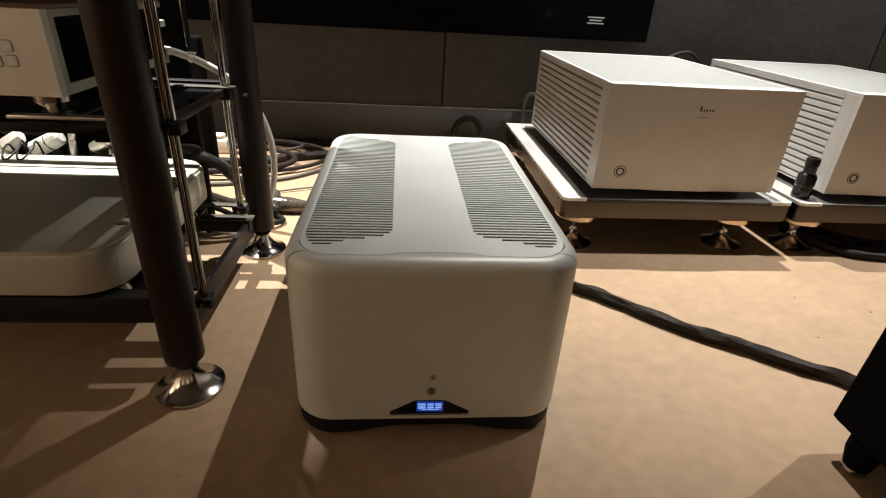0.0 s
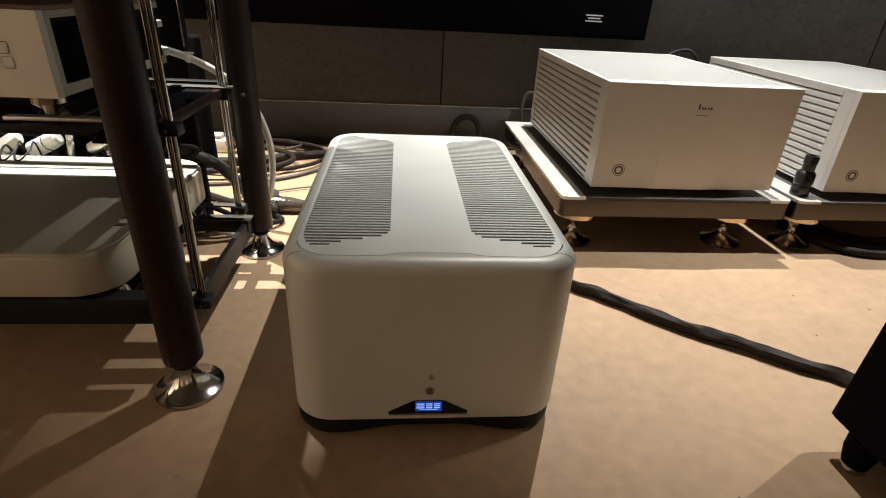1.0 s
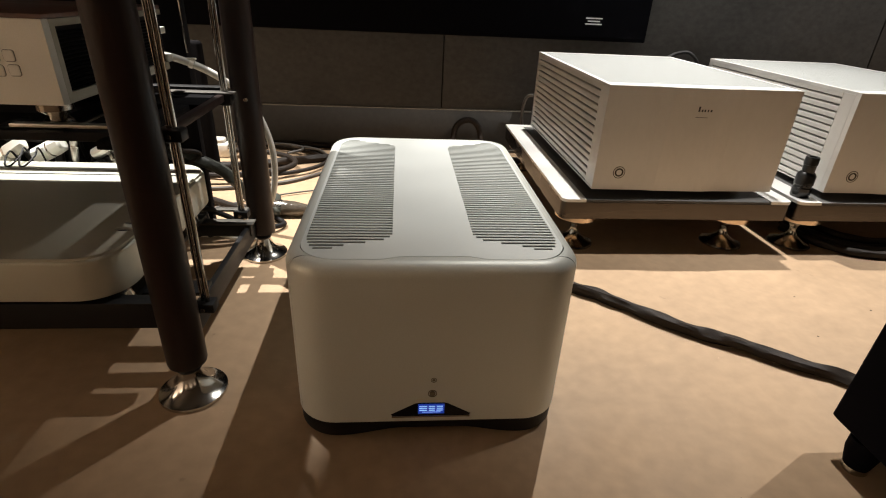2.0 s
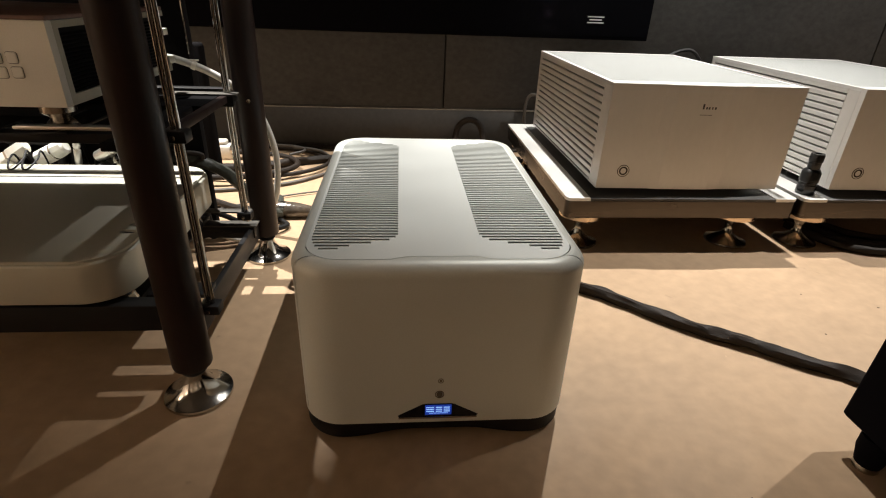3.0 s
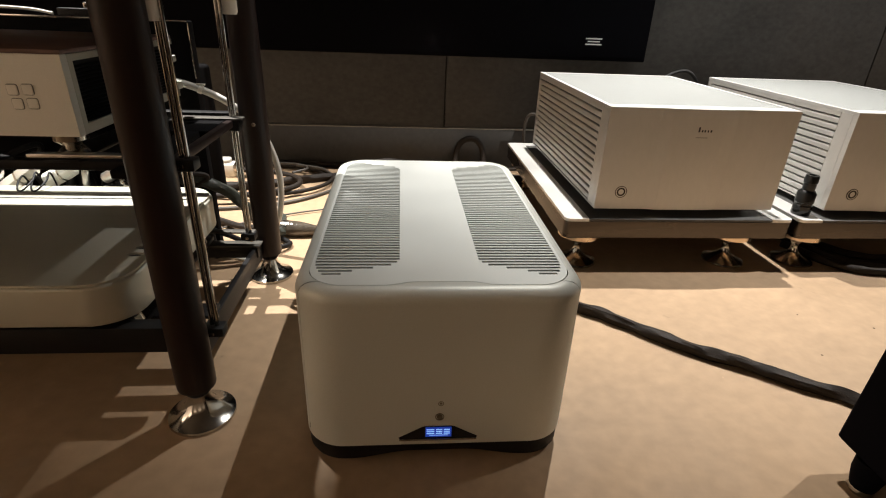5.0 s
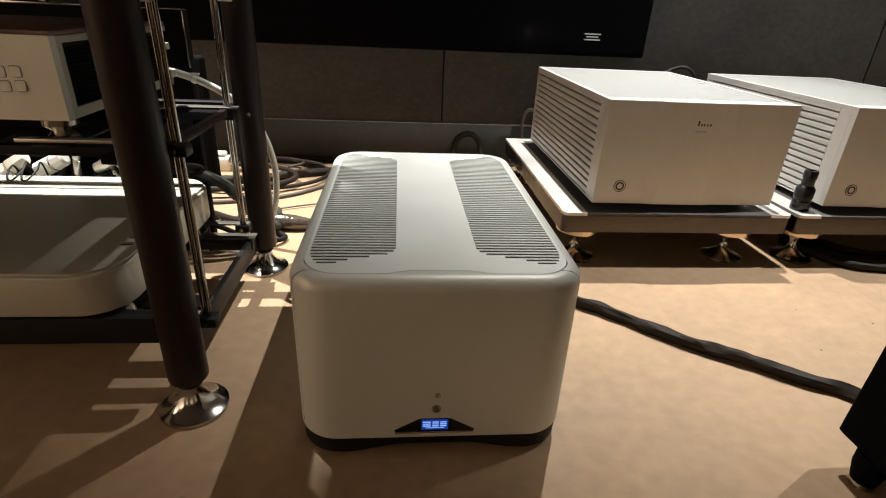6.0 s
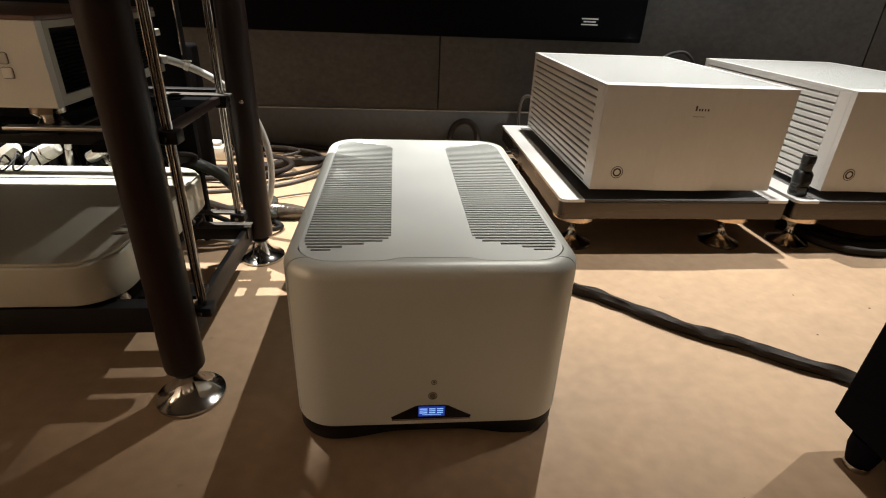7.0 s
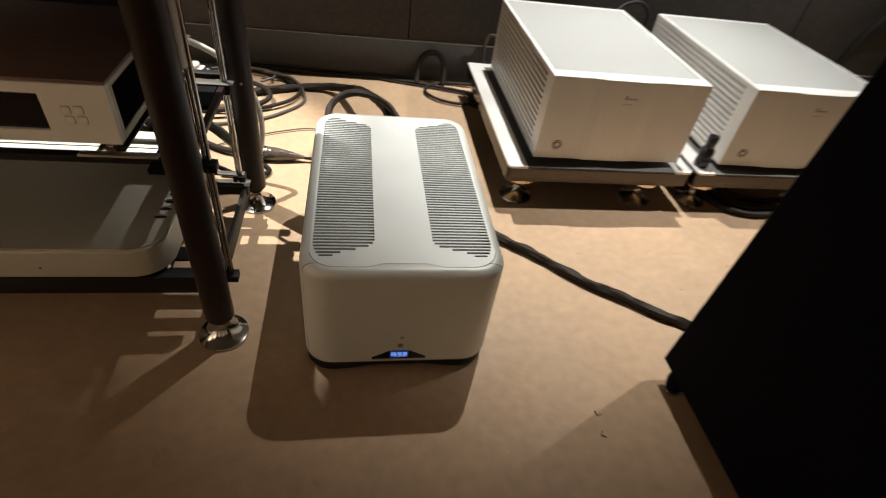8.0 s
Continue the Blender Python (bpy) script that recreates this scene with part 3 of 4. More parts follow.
for ya, yb in ((0.060, 0.108), (0.478, 0.492)):
    part("shade_cross_beam", box(RX2, RX - 0.004, ya, yb, 0.645, 0.665, 0.002), BLACK, rack)


def lower_unit():
    x0, x1, y0, y1, z0, z1 = -0.865, -0.396, 0.100, 0.488, 0.139, 0.199
    u = thing("audio_component", ((x0 + x1) / 2, y0, 0.099), "low champagne metal component with rounded corners, on the bottom shelf", "audio component")
    part("case", rbox(x0, x1, y0, y1, z0, z1 - 0.0035, 0.058, 0.0035, low=0.003, n=10), TAUPE, u)
    slots = [[(cx + 0.0115 * math.cos(a), cy + 0.0066 * math.sin(a)) for a in (2 * math.pi * k / 20 for k in range(20))] for cx, cy in ((-0.421, 0.193), (-0.418, 0.216), (-0.415, 0.238), (-0.413, 0.260))]
    part("top_plate", flat(rounded(x0, x1, y0, y1, 0.058, 0.004, n=10, m=2), slots, z1 - 0.0034, z1), TAUPE, u)
    part("inner_tray", box(-0.437, -0.402, 0.18, 0.28, z1 - 0.0058, z1 - 0.0034), BLACK, u)
    part("groove", box(x0 + 0.02, x1 - 0.02, 0.4155, 0.4190, z1, z1 + 0.0004), VOID, u, "thin dark groove")
    part("status_light", lathe(((0.0022, -0.002), (0.0022, 0.0006), (0.0012, 0.0009)), (-0.586, y0, 0.161), 12, axis=(0, -1, 0)), CHROME, u)
    for fx, fy in ((-0.43, 0.16), (-0.82, 0.16), (-0.43, 0.42), (-0.82, 0.42)):
        part("foot", lathe(((0.010, 0.1043), (0.016, 0.107), (0.018, 0.112), (0.014, 0.122), (0.018, 0.130), (0.018, 0.1395)), (fx, fy, 0), 24), CHROME, u, "small chrome foot")
    return u


def upper_unit():
    x0, x1, y0, y1, z0, z1 = -0.865, -0.4155, 0.131, 0.428, 0.379, 0.4715
    u = thing("audio_player", ((x0 + x1) / 2, y0, 0.345), "cream metal component with four square buttons, on the rack shelf", "audio component")
    fr = 0.009
    wx0, wx1, wz0, wz1 = -0.775, -0.502, 0.397, 0.452
    bm = bmesh.new()
    for a, b, c, d in ((x0, x1, wz1, z1 - 0.004), (x0, x1, z0, wz0), (x0, wx0, wz0, wz1), (wx1, x1, wz0, wz1)):
        box(a, b, y0, y0 + 0.012, c, d, bm=bm)
    bmesh.ops.remove_doubles(bm, verts=bm.verts[:], dist=1e-5)
    part("front_panel", bm, CREAM, u)
    part("display_window", box(wx0, wx1, y0 + 0.006, y0 + 0.0118, wz0, wz1), GLASS, u, "black glass display")
    part("case", box(x0 + 0.004, x1 - 0.004, y0 + 0.0125, y1, z0 + 0.001, z1 - 0.006, 0.001), BLACK, u)
    for a, b in ((x1 - 0.004, x1), (x0, x0 + 0.004)):
        bm = bmesh.new()
        box(a, b, y0 + 0.0125, y1, z0, z0 + 0.0115, bm=bm)
        box(a, b, y0 + 0.0125, y1, z1 - 0.012, z1 - 0.0045, bm=bm)
        box(a, b, y0 + 0.0125, y0 + 0.0125 + fr, z0 + 0.0115, z1 - 0.012, bm=bm)
        # Darker champagne tone puts the sides' shade into the cream case's colour.
        part("side_frame", bm, TAUPE, u)
        for k in range(15):
            z = z0 + 0.0125 + k * 0.0043
            part("louvre", box(a + 0.0008, b - 0.0008, y0 + 0.0220, y1 - fr - 0.0005, z, z + 0.0022), VOID, u)
    part("top_plate", box(x0, x1, y0 + 0.002, y1, z1 - 0.0038, z1 + 0.001, 0.001), WOODTOP, u, "dark brown lacquered top")
    for a, b, c, d in ((-0.431, -0.417, 0.388, 0.400), (-0.436, -0.421, 0.4305, 0.4405)):
        part("rear_socket", box(a, b, y1 + 0.0005, y1 + 0.022, c, d, 0.0015), CREAM, u)
    for bx, bz in ((-0.4575, 0.4305), (-0.4735, 0.4300), (-0.4560, 0.4155), (-0.4720, 0.4150)):
        rim = part("button", rbox(-0.0056, 0.0056, -0.0056, 0.0056, 0, 0.0010, 0.002, 0.0005, low=0, n=4), CREAM, u)
        rim.matrix_basis = pose(bx, y0 - 0.0002, bz, 90)
        gap = part("button_gap", flat(rounded(-0.0061, 0.0061, -0.0061, 0.0061, 0.0025, n=4, m=2), [], 0, 0.0004), INK, u)
        gap.matrix_basis = pose(bx, y0 + 0.0001, bz, 90)
    for fx, fy in ((-0.45, 0.17), (-0.82, 0.17), (-0.45, 0.37), (-0.82, 0.37)):
        part("foot", lathe(((0.012, 0.3488), (0.018, 0.3505), (0.016, 0.354), (0.010, 0.360), (0.019, 0.367), (0.019, 0.3795)), (fx, fy, 0), 24), STEEL, u)
    return u


lower_unit()
upper_unit()


# ---- the black loudspeaker ----
spk = thing("loudspeaker", (0.68, -0.25, 0), "tall matt black floorstanding loudspeaker on spiked feet", "loudspeaker")
loops = []
for z, d in ((0.050, 0.004), (0.054, 0.0), (1.15, 0.0), (1.155, 0.004)):
    s = 0.055 * (z - 0.05)
    loops.append([(x, y, z) for x, y in rounded(0.508 + s, 0.86 - s, -0.47 + s, -0.030, 0.006, d, n=3, m=2)])
part("cabinet", skin(loops), SPEAKER, spk)
part("plinth", box(0.560, 0.800, -0.430, -0.100, 0.020, 0.0495, 0.003), SPEAKER, spk)
for fx, fy in ((0.5265, -0.072), (0.83, -0.072), (0.5265, -0.43), (0.83, -0.43)):
    foot = part("foot", lathe(((0.0125, 0.009), (0.0150, 0.012), (0.0185, 0.030), (0.0185, 0.0495)), (fx, fy, 0), 28), SPEAKER, spk, "black tapered foot")
    part("disc", lathe(((0.013, 0.0), (0.0145, 0.002), (0.0140, 0.0088)), (fx, fy, 0), 24), CHROME, foot, "small chrome disc")


# ---- cables and clutter ----
def cable(name, pts, r, material, label, wobble=0.0, n=10, steps=10):
    return solid(name, tube(pts, r, n=n, steps=steps, wobble=wobble), material, label, "cable")


def oval(cx, cy, a, b, z, start, turns, grow=0.0, dz=0.0, n=14):
    """Places along a loosely wound coil lying on the floor."""
    out = []
    for k in range(int(n * turns) + 1):
        t = k / n
        w = radians(start) + 2 * math.pi * t
        j = 1 + grow * t + 0.04 * noise.noise((t * 3.1, cx, cy))
        out.append((cx + a * j * math.cos(w), cy + b * j * math.sin(w), z + dz * t + 0.004 * abs(noise.noise((t * 2.3, cy, cx)))))
    return out


cable("power_cable", [(0.72, 0.02, 0.010), (0.645, 0.080, 0.010), (0.575, 0.126, 0.010), (0.515, 0.170, 0.011), (0.46, 0.206, 0.010), (0.40, 0.260, 0.0097), (0.34, 0.316, 0.011), (0.285, 0.360, 0.010), (0.235, 0.43, 0.010), (0.20, 0.53, 0.016), (0.14, 0.60, 0.03), (0.09, 0.60, 0.06), (0.08, 0.52, 0.08)], 0.0108, JACKET, "thick black braided power cable lying across the floor", 0.5, n=14, steps=16)
cable("braided_cable", [(-0.86, 1.02, 0.012), (-0.66, 1.03, 0.013), (-0.48, 1.067, 0.013), (-0.38, 1.115, 0.013), (-0.25, 1.160, 0.013), (-0.14, 1.13, 0.03), (-0.06, 0.98, 0.09), (0.0, 0.80, 0.125), (0.03, 0.64, 0.10), (0.03, 0.53, 0.08)], 0.013, JACKET, "thick black braided cable rising to the back of the amplifier", 0.3, n=12, steps=12)
cable("braided_cable", [(-0.10, 0.53, 0.07), (-0.14, 0.62, 0.10), (-0.155, 0.76, 0.135), (-0.11, 0.82, 0.155), (-0.045, 0.82, 0.155), (0.015, 0.76, 0.145), (0.05, 0.66, 0.11), (0.06, 0.53, 0.07)], 0.0098, JACKET, "thick black cable looping behind the amplifier", 0.3, n=12, steps=12)
cable("coiled_cable", oval(-0.52, 1.125, 0.240, 0.160, 0.008, 20, 1.7, 0.05, 0.005), 0.0060, JACKET, "black cable coiled on the floor by the wall")
cable("coiled_cable", oval(-0.60, 1.05, 0.255, 0.135, 0.021, 60, 1.1, -0.06, 0.004), 0.0080, JACKET, "black cable coiled on the floor by the wall")
cable("signal_cable", [(-0.75, 0.86, 0.006), (-0.56, 0.87, 0.006), (-0.403, 0.913, 0.006), (-0.31, 0.98, 0.006), (-0.252, 1.076, 0.006), (-0.30, 1.20, 0.020), (-0.40, 1.235, 0.026)], 0.005, GREYCABLE, "thin grey cable curving over the floor")
cable("signal_cable", [(-0.50, 0.74, 0.005), (-0.42, 0.80, 0.005), (-0.30, 0.86, 0.006), (-0.20, 0.88, 0.006), (-0.10, 0.80, 0.01), (-0.05, 0.60, 0.03), (-0.05, 0.53, 0.05)], 0.0022, GREYCABLE, "thin grey cable curving over the floor")
cable("signal_cable", [(-0.40, 1.16, 0.022), (-0.36, 1.205, 0.024), (-0.40, 1.25, 0.024), (-0.50, 1.26, 0.024), (-0.62, 1.22, 0.024)], 0.0042, GREYCABLE, "thin grey cable on top of the coil")
cable("wall_cable", [(-0.72, 1.296, 0.02), (-0.48, 1.298, 0.018), (-0.36, 1.296, 0.018), (-0.22, 1.292, 0.008), (-0.05, 1.288, 0.006), (0.10, 1.275, 0.006), (0.20, 1.25, 0.006), (0.29, 1.225, 0.006), (0.36, 1.205, 0.006)], 0.005, JACKET, "thin black cable along the foot of the wall")
cable("wall_cable", [(-0.36, 1.30, 0.008), (-0.1, 1.302, 0.006), (0.06, 1.265, 0.005), (0.18, 1.235, 0.005), (0.30, 1.20, 0.005), (0.35, 1.17, 0.006)], 0.0032, JACKET, "thin black cable along the foot of the wall")
cable("looped_cable", [(0.40, 1.255, 0.02), (0.33, 1.27, 0.012), (0.25, 1.275, 0.010), (0.185, 1.245, 0.010), (0.165, 1.19, 0.010), (0.20, 1.135, 0.010), (0.27, 1.105, 0.010), (0.345, 1.10, 0.014)], 0.0052, JACKET, "black cable looped on the floor beside the platform")
cable("standing_loop", [(0.136, 1.262, 0.009), (0.142, 1.280, 0.046), (0.149, 1.288, 0.082), (0.166, 1.291, 0.105), (0.192, 1.292, 0.114), (0.218, 1.290, 0.106), (0.234, 1.286, 0.080), (0.239, 1.278, 0.046), (0.236, 1.262, 0.009)], 0.0102, JACKET, "black cable standing in a loop against the skirting", n=12)
box_ = thing("cable_box", (0.333, 1.14, 0), "small dark cable junction on the floor", "junction box")
part("body", box(0.314, 0.352, 1.115, 1.16, 0.0, 0.024, 0.003), RUBBER, box_)
part("collar", lathe(((0.008, -0.006), (0.008, 0.006)), (0.333, 1.162, 0.012), 14, axis=(0, 1, 0)), STEEL, box_)
cable("mains_lead", [(0.42, 1.135, 0.19), (0.40, 1.20, 0.215), (0.375, 1.235, 0.205), (0.368, 1.24, 0.14), (0.385, 1.245, 0.06), (0.40, 1.25, 0.008)], 0.005, GREYCABLE, "grey cable hanging from the back of the pale amplifier")
cable("mains_lead", [(0.760, 1.135, 0.30), (0.815, 1.215, 0.346), (0.880, 1.225, 0.366), (0.917, 1.22, 0.342), (0.930, 1.225, 0.30), (0.93, 1.23, 0.15), (0.94, 1.235, 0.008)], 0.0055, RUBBER, "black cable arching behind the pale amplifiers")
cable("mains_lead", [(1.29, 1.135, 0.26), (1.36, 1.215, 0.30), (1.45, 1.225, 0.30), (1.53, 1.22, 0.20), (1.56, 1.22, 0.06), (1.57, 1.22, 0.008)], 0.0065, RUBBER, "black cable arching behind the pale amplifiers")
cable("thick_lead", [(1.82, 1.25, 0.014), (1.835, 1.262, 0.16), (1.862, 1.268, 0.275), (1.905, 1.27, 0.360), (1.965, 1.27, 0.425), (2.04, 1.27, 0.430), (2.10, 1.27, 0.35), (2.125, 1.26, 0.18), (2.13, 1.25, 0.014)], 0.014, RUBBER, "thick black cable arching against the wall")
for k, pts in enumerate(([(0.93, 0.62, 0.012), (0.98, 0.50, 0.012), (1.06, 0.462, 0.012), (1.16, 0.470, 0.012), (1.34, 0.50, 0.012)], [(0.96, 0.66, 0.012), (1.01, 0.53, 0.012), (1.10, 0.497, 0.012), (1.22, 0.51, 0.012), (1.40, 0.56, 0.012)], [(1.0, 0.70, 0.012), (1.05, 0.57, 0.012), (1.16, 0.535, 0.012), (1.40, 0.60, 0.012)])):
    cable("floor_cable", [(x, y + 0.03, z - 0.002) for x, y, z in pts], 0.0090, JACKET, "black braided cable under the platform", 0.25, n=12)

# clear plug beside the amplifier, white tube and bits behind the rack
plug2 = thing("cable_connector", (-0.30, 0.705, 0), "clear tapered cable connector lying on the floor", "connector")
part("shell", lathe(((0.014, 0.0), (0.0195, 0.004), (0.0200, 0.052), (0.0190, 0.075), (0.0125, 0.112), (0.007, 0.135), (0.0045, 0.150)), (-0.372, 0.712, 0.0203), 26, axis=(1, -0.07, -0.035)), TINT, plug2)
part("band", lathe(((0.0207, 0.034), (0.0207, 0.046)), (-0.372, 0.712, 0.0203), 26, axis=(1, -0.07, -0.035)), STEEL, plug2)
part("lead", tube([(-0.225, 0.701, 0.0135), (-0.18, 0.697, 0.012), (-0.10, 0.66, 0.02), (-0.07, 0.60, 0.04), (-0.07, 0.53, 0.055)], 0.0042), RUBBER, plug2)
part("lead", tube([(-0.372, 0.712, 0.0168), (-0.45, 0.735, 0.013), (-0.56, 0.80, 0.012), (-0.75, 0.84, 0.012)], 0.008), JACKET, plug2)
cable("pale_tube", [(-0.52, 0.55, 0.392), (-0.455, 0.575, 0.374), (-0.392, 0.585, 0.343), (-0.345, 0.60, 0.295), (-0.317, 0.60, 0.235), (-0.308, 0.60, 0.165), (-0.322, 0.60, 0.085), (-0.365, 0.61, 0.02), (-0.43, 0.62, 0.0075)], 0.0068, CLEAR, "pale translucent tube hanging behind the rack", n=12)
cable("dark_lead", [(-0.56, 0.58, 0.205), (-0.48, 0.60, 0.178), (-0.42, 0.605, 0.147), (-0.385, 0.61, 0.105), (-0.36, 0.64, 0.05), (-0.34, 0.70, 0.014), (-0.36, 0.80, 0.011)], 0.0125, HOSE, "dark grey-green hose hanging behind the rack", 0.3)
cable("dark_lead", [(-0.60, 0.56, 0.12), (-0.50, 0.58, 0.085), (-0.42, 0.57, 0.060), (-0.36, 0.585, 0.024), (-0.31, 0.64, 0.008), (-0.36, 0.70, 0.006)], 0.0058, RUBBER, "black cable hanging behind the rack")
cable("pale_lead", [(-0.62, 0.53, 0.07), (-0.52, 0.56, 0.045), (-0.44, 0.545, 0.03), (-0.38, 0.55, 0.012), (-0.33, 0.60, 0.0055)], 0.0052, CLEAR, "pale cable behind the rack")
wp = thing("wall_plug", (-0.615, 1.19, 0), "white plastic mains plug block lying on the floor", "plug")
part("body", rbox(-0.655, -0.580, 1.168, 1.212, 0.0, 0.046, 0.012, 0.008), WHITE, wp)
part("shoulder", rbox(-0.645, -0.598, 1.172, 1.208, 0.0462, 0.0600, 0.010, 0.006), WHITE, wp)
part("neck", lathe(((0.017, 0.0), (0.0205, 0.003), (0.0205, 0.016), (0.014, 0.022), (0.012, 0.018), (0.006, 0.018)), (-0.5805, 1.185, 0.030), 22, axis=(1, -0.5, 0.1)), STEEL, wp, "round metal cable gland")
tower = thing("black_cabinet", (-0.66, 0.61, 0), "black cabinet with thin bright metal edges, behind the rack", "cabinet")
part("body", box(-0.90, -0.4475, 0.592, 0.622, 0.262, 0.4865, 0.002), VOID, tower)
for a, b in ((-0.735, -0.452), (-0.90, -0.745)):
    part("leg", box(a, b, 0.598, 0.618, 0.0, 0.2618, 0.002), VOID, tower)
# White bars stand in for light coming through slots in the cabinet.
for k in range(14):
    part("light_slot", box(-0.893 + k * 0.0285, -0.875 + k * 0.0285, 0.5905, 0.5935, 0.4605, 0.4620), WHITE, tower, "narrow white bar standing in for light through a slot")
part("edge_trim", box(-0.90, -0.4465, 0.5895, 0.5925, 0.4845, 0.4880, 0.0006), CHROME, tower)
part("edge_trim", box(-0.4470, -0.4445, 0.5895, 0.5925, 0.385, 0.4843, 0.0006), STEEL, tower)
hub = thing("network_hub", (-0.642, 0.607, 0.4885), "small flat black box with a stubby knob, on the black cabinet", "electronic device")
part("body", box(-0.674, -0.614, 0.593, 0.621, 0.4885, 0.5015, 0.002), BLACK, hub)
part("knob", lathe(((0.0062, 0.5015), (0.0066, 0.5025), (0.0066, 0.5110), (0.0055, 0.5122)), (-0.626, 0.607, 0), 18), STEEL, hub)
upright = thing("black_stand", (-0.584, 1.01, 0), "slim black upright with a rounded top, behind the rack", "stand")
part("column", rbox(-0.604, -0.564, 0.995, 1.025, 0.006, 0.366, 0.010, 0.010, low=0.0, n=5), VOID, upright)
part("base", rbox(-0.614, -0.554, 0.985, 1.035, 0.0, 0.006, 0.008, 0.001, low=0.0, n=5), VOID, upright)

for cx, cy, a in ((0.357, -0.118, 20), (0.351, -0.156, -25)):
    pts = [(cx + 0.010 * math.cos(radians(a + 80)), cy + 0.010 * math.sin(radians(a + 80)), 0.0012), (cx, cy, 0.0014), (cx + 0.009 * math.cos(radians(a)), cy + 0.009 * math.sin(radians(a)), 0.0012)]
    solid("bent_staple", tube(pts, 0.0012, n=6, steps=1), DIRT, "tiny bent brown scrap lying on the floor", "scrap", "scraps on the floor")
for cx, cy, r in ((-0.373, -0.151, 0.014), (0.86, 0.28, 0.0020), (0.74, 0.33, 0.0016), (0.69, 0.20, 0.0018)):
    ring = [(cx + r * (1 + 0.25 * noise.noise((k * 0.7, cx * 9, cy * 9))) * math.cos(2 * math.pi * k / 18), cy + r * (1 + 0.25 * noise.noise((k * 0.7, cy * 9, cx * 9))) * math.sin(2 * math.pi * k / 18)) for k in range(18)]
    solid("floor_mark", flat(ring, [], 0.0, 0.0004), STAIN if r > 0.01 else DIRT, "small dark stain on the beige floor", "stain", "marks on the floor")


# ---- connectors at the back of the low component ----
def interconnect(x, y, lean, side, r, shell, tail):
    base = Vector((x, y, 0.176))
    r = r * 1.3
    way = Vector((side, math.cos(radians(lean)), math.sin(radians(lean)))).normalized()
    t = thing("audio_connector", base, "metal and plastic plug in the back of the low component", "connector", "plugs behind the rack")
    part("shell", lathe(((r * 0.9, 0.0), (r, 0.002), (r, 0.030), (r * 0.86, 0.032), (r * 0.86, 0.036), (r * 1.05, 0.038), (r * 1.05, 0.056), (r * 0.7, 0.068), (r * 0.5, 0.074)), base, 20, axis=way), shell, t)
    e = base + way * 0.072
    part("lead", tube([e, e + way * 0.03, e + way * 0.06 + Vector((side * 0.05, 0.01, -0.02)), Vector((x + side * 0.1 - 0.04, 0.575, 0.12)), Vector((x + side * 0.2 - 0.06, 0.570, 0.008))], r * 0.45, n=8), tail, t)


for row in ((-0.620, 0.4885, 26, 0.75, 0.0110, BLACK, RUBBER), (-0.585, 0.4885, 16, 0.85, 0.0095, BLACK, JACKET), (-0.560, 0.4885, 40, -0.75, 0.0060, CHROME, RUBBER), (-0.835, 0.4885, 45, 0.4, 0.0100, CHROME, RUBBER)):
    interconnect(*row)
cable("white_lead", [(-0.895, 0.607, 0.4915), (-0.84, 0.608, 0.4985), (-0.7815, 0.607, 0.4995), (-0.724, 0.606, 0.4970), (-0.688, 0.605, 0.4915)], 0.0027, WHITE, "thin white cable lying on top of the cabinet")
for k, x in enumerate((-0.742, -0.718)):
    cable("thin_wire", [(x - 0.012, 0.53, 0.120), (x - 0.012, 0.503, 0.205), (x - 0.008, 0.480, 0.2125), (x, 0.456, 0.2012), (x + 0.012, 0.452, 0.2012), (x + 0.018, 0.474, 0.2120), (x + 0.012, 0.502, 0.215), (x + 0.010, 0.525, 0.12)], 0.0017, RUBBER, "thin dark wire looped over the low component", n=6)


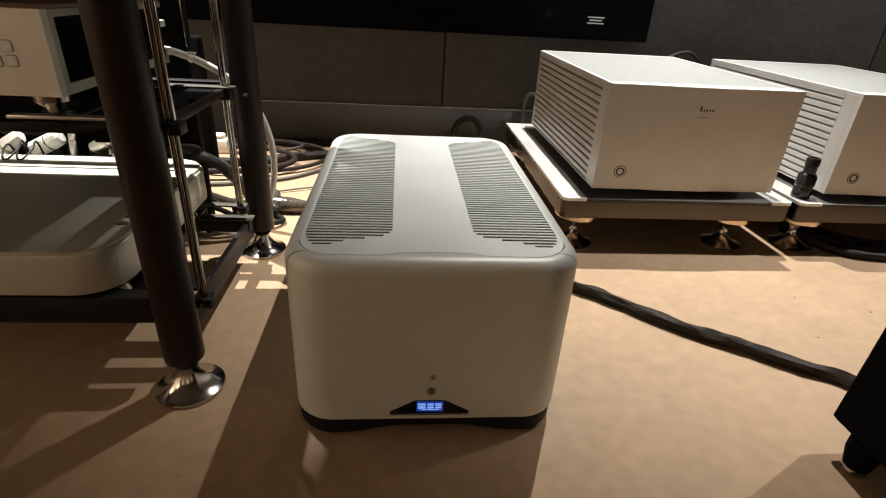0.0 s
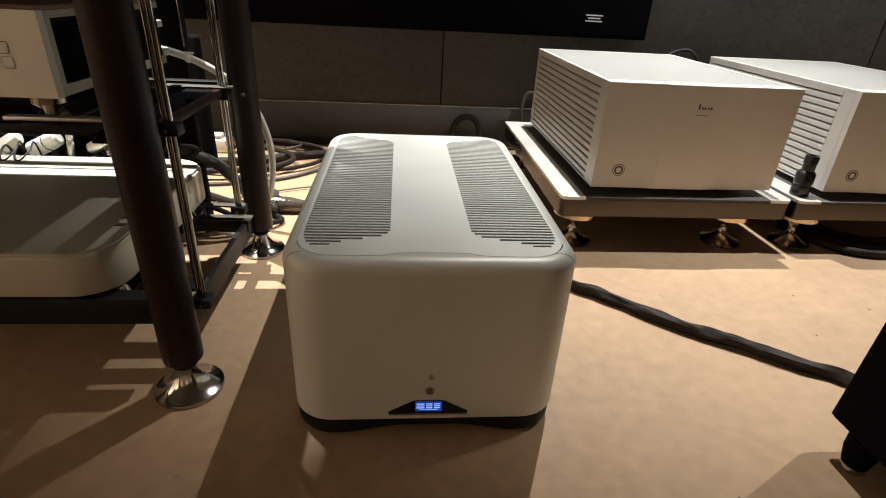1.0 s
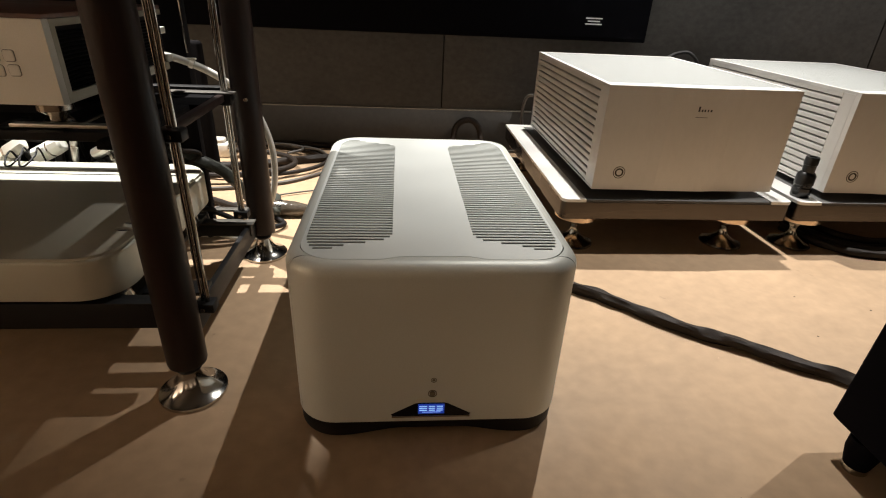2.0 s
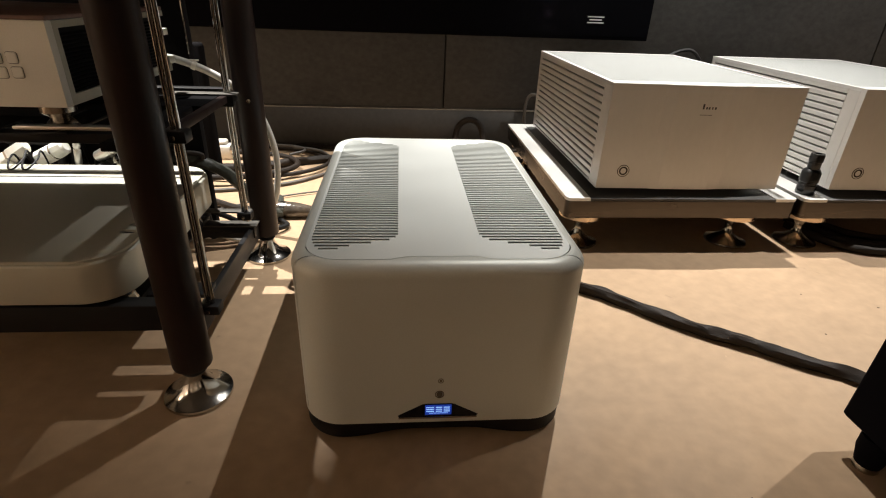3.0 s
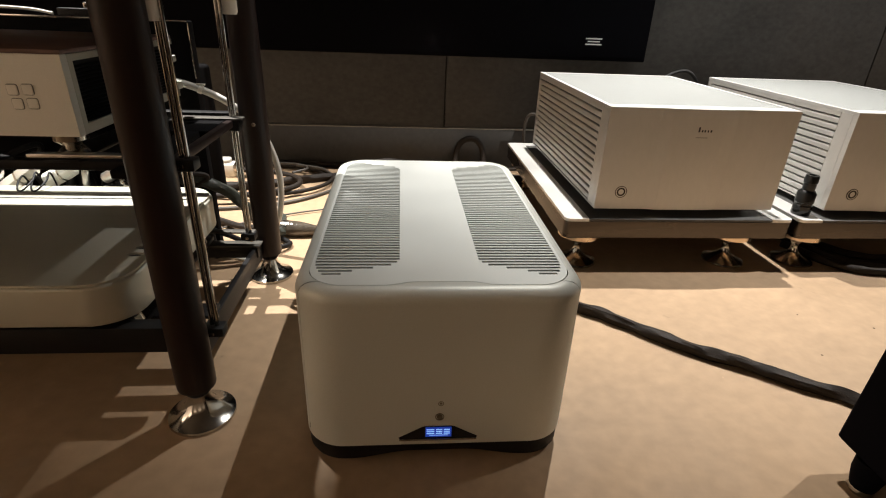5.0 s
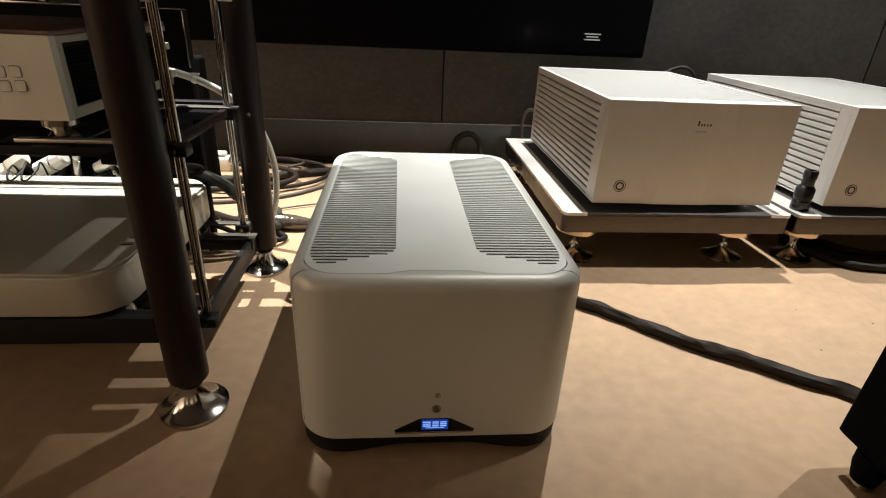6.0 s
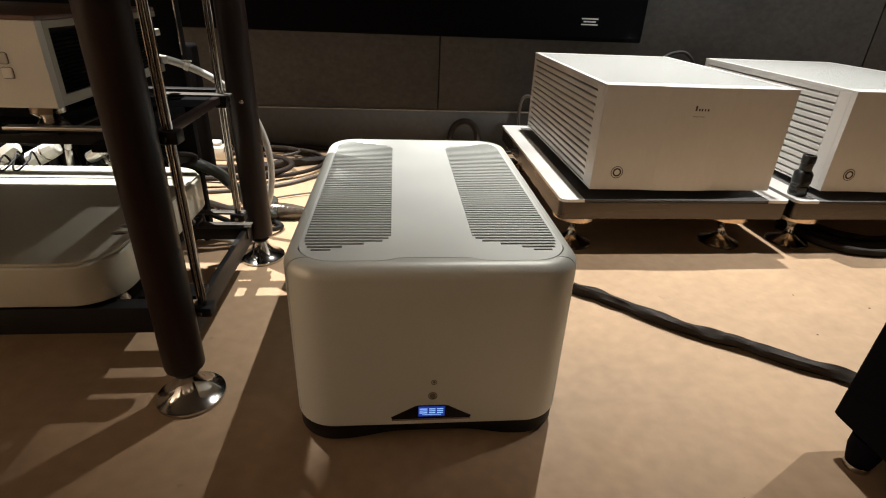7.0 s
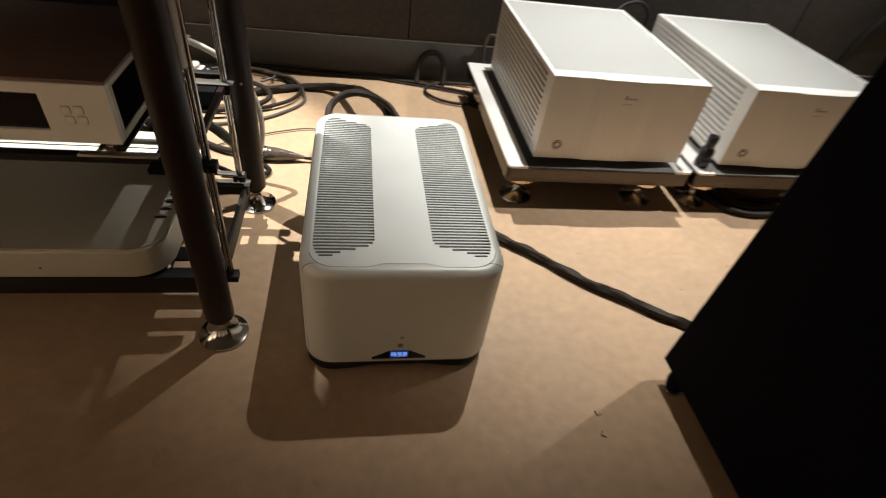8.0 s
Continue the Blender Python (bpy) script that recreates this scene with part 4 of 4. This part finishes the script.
def bulky_plug(a, b, r, material, label, sides=10):
    """A stout plug between two places, ringed and tapered."""
    a, b = Vector(a), Vector(b)
    n = (b - a).length
    t = thing("cable_plug", a, label, "connector", "plugs behind the rack")
    body = part("body", lathe(((r * 0.82, 0.0), (r, n * 0.06), (r * 1.02, n * 0.52), (r * 0.9, n * 0.55), (r * 0.9, n * 0.60), (r * 1.02, n * 0.63), (r * 0.9, n * 0.94), (r * 0.6, n)), a, sides, axis=b - a), material, t)
    part("collar", lathe(((r * 0.95, n * 0.555), (r * 0.95, n * 0.595)), a, sides, axis=b - a), STEEL, body)
    part("lead", tube([a + (a - b) * 0.02, a + (a - b) * 0.4 + Vector((0, 0.02, -0.02)), Vector((a.x - 0.06, 0.565, 0.09)), Vector((a.x - 0.05, 0.57, 0.012))], r * 0.4, n=8), RUBBER, t)


bulky_plug((-0.815, 0.514, 0.176), (-0.740, 0.514, 0.226), 0.0150, WHITE, "large white angular cable plug above the low component", 6)
bulky_plug((-0.730, 0.522, 0.196), (-0.674, 0.522, 0.224), 0.0160, CREAM, "stout cream cable plug behind the low component")
bulky_plug((-0.650, 0.505, 0.194), (-0.643, 0.505, 0.246), 0.0062, ALU, "slim metal plug standing behind the low component")
bulky_plug((-0.618, 0.512, 0.205), (-0.570, 0.512, 0.232), 0.0115, ALU, "grey metal plug behind the low component")
bulky_plug((-0.700, 0.530, 0.150), (-0.690, 0.530, 0.208), 0.0085, BLACK, "black plug standing among the leads behind the low component")
bulky_plug((-0.560, 0.525, 0.176), (-0.522, 0.522, 0.212), 0.0080, BLACK, "black plug behind the low component")
for x, y, rise, drift, r in ((-0.84, 0.545, 0.238, 0.10, 0.0062), (-0.77, 0.552, 0.226, 0.12, 0.0075), (-0.66, 0.548, 0.232, 0.09, 0.0058), (-0.61, 0.556, 0.218, 0.10, 0.0085), (-0.53, 0.552, 0.206, 0.07, 0.0065)):
    cable("tangled_lead", [(x - 0.05, y + 0.006, 0.012), (x - 0.035, y, 0.11), (x - 0.01, y - 0.008, rise - 0.016), (x + drift * 0.35, y - 0.012, rise), (x + drift * 0.75, y - 0.004, rise - 0.030), (x + drift, y + 0.004, 0.13), (x + drift + 0.01, y + 0.010, 0.012)], r, RUBBER, "black lead arching up behind the low component")
tie = thing("cable_tie", (-0.436, 0.578, 0.368), "white plastic tie gripping the pale tube", "cable tie")
part("strap", lathe(((0.0070, -0.004), (0.0086, -0.0035), (0.0086, 0.0035), (0.0070, 0.004)), (-0.4365, 0.5785, 0.3665), 16, axis=(0.86, 0.14, -0.42)), WHITE, tie)
part("tail", box(-0.444, -0.426, 0.575, 0.579, 0.3745, 0.3775, 0.0008), WHITE, tie)
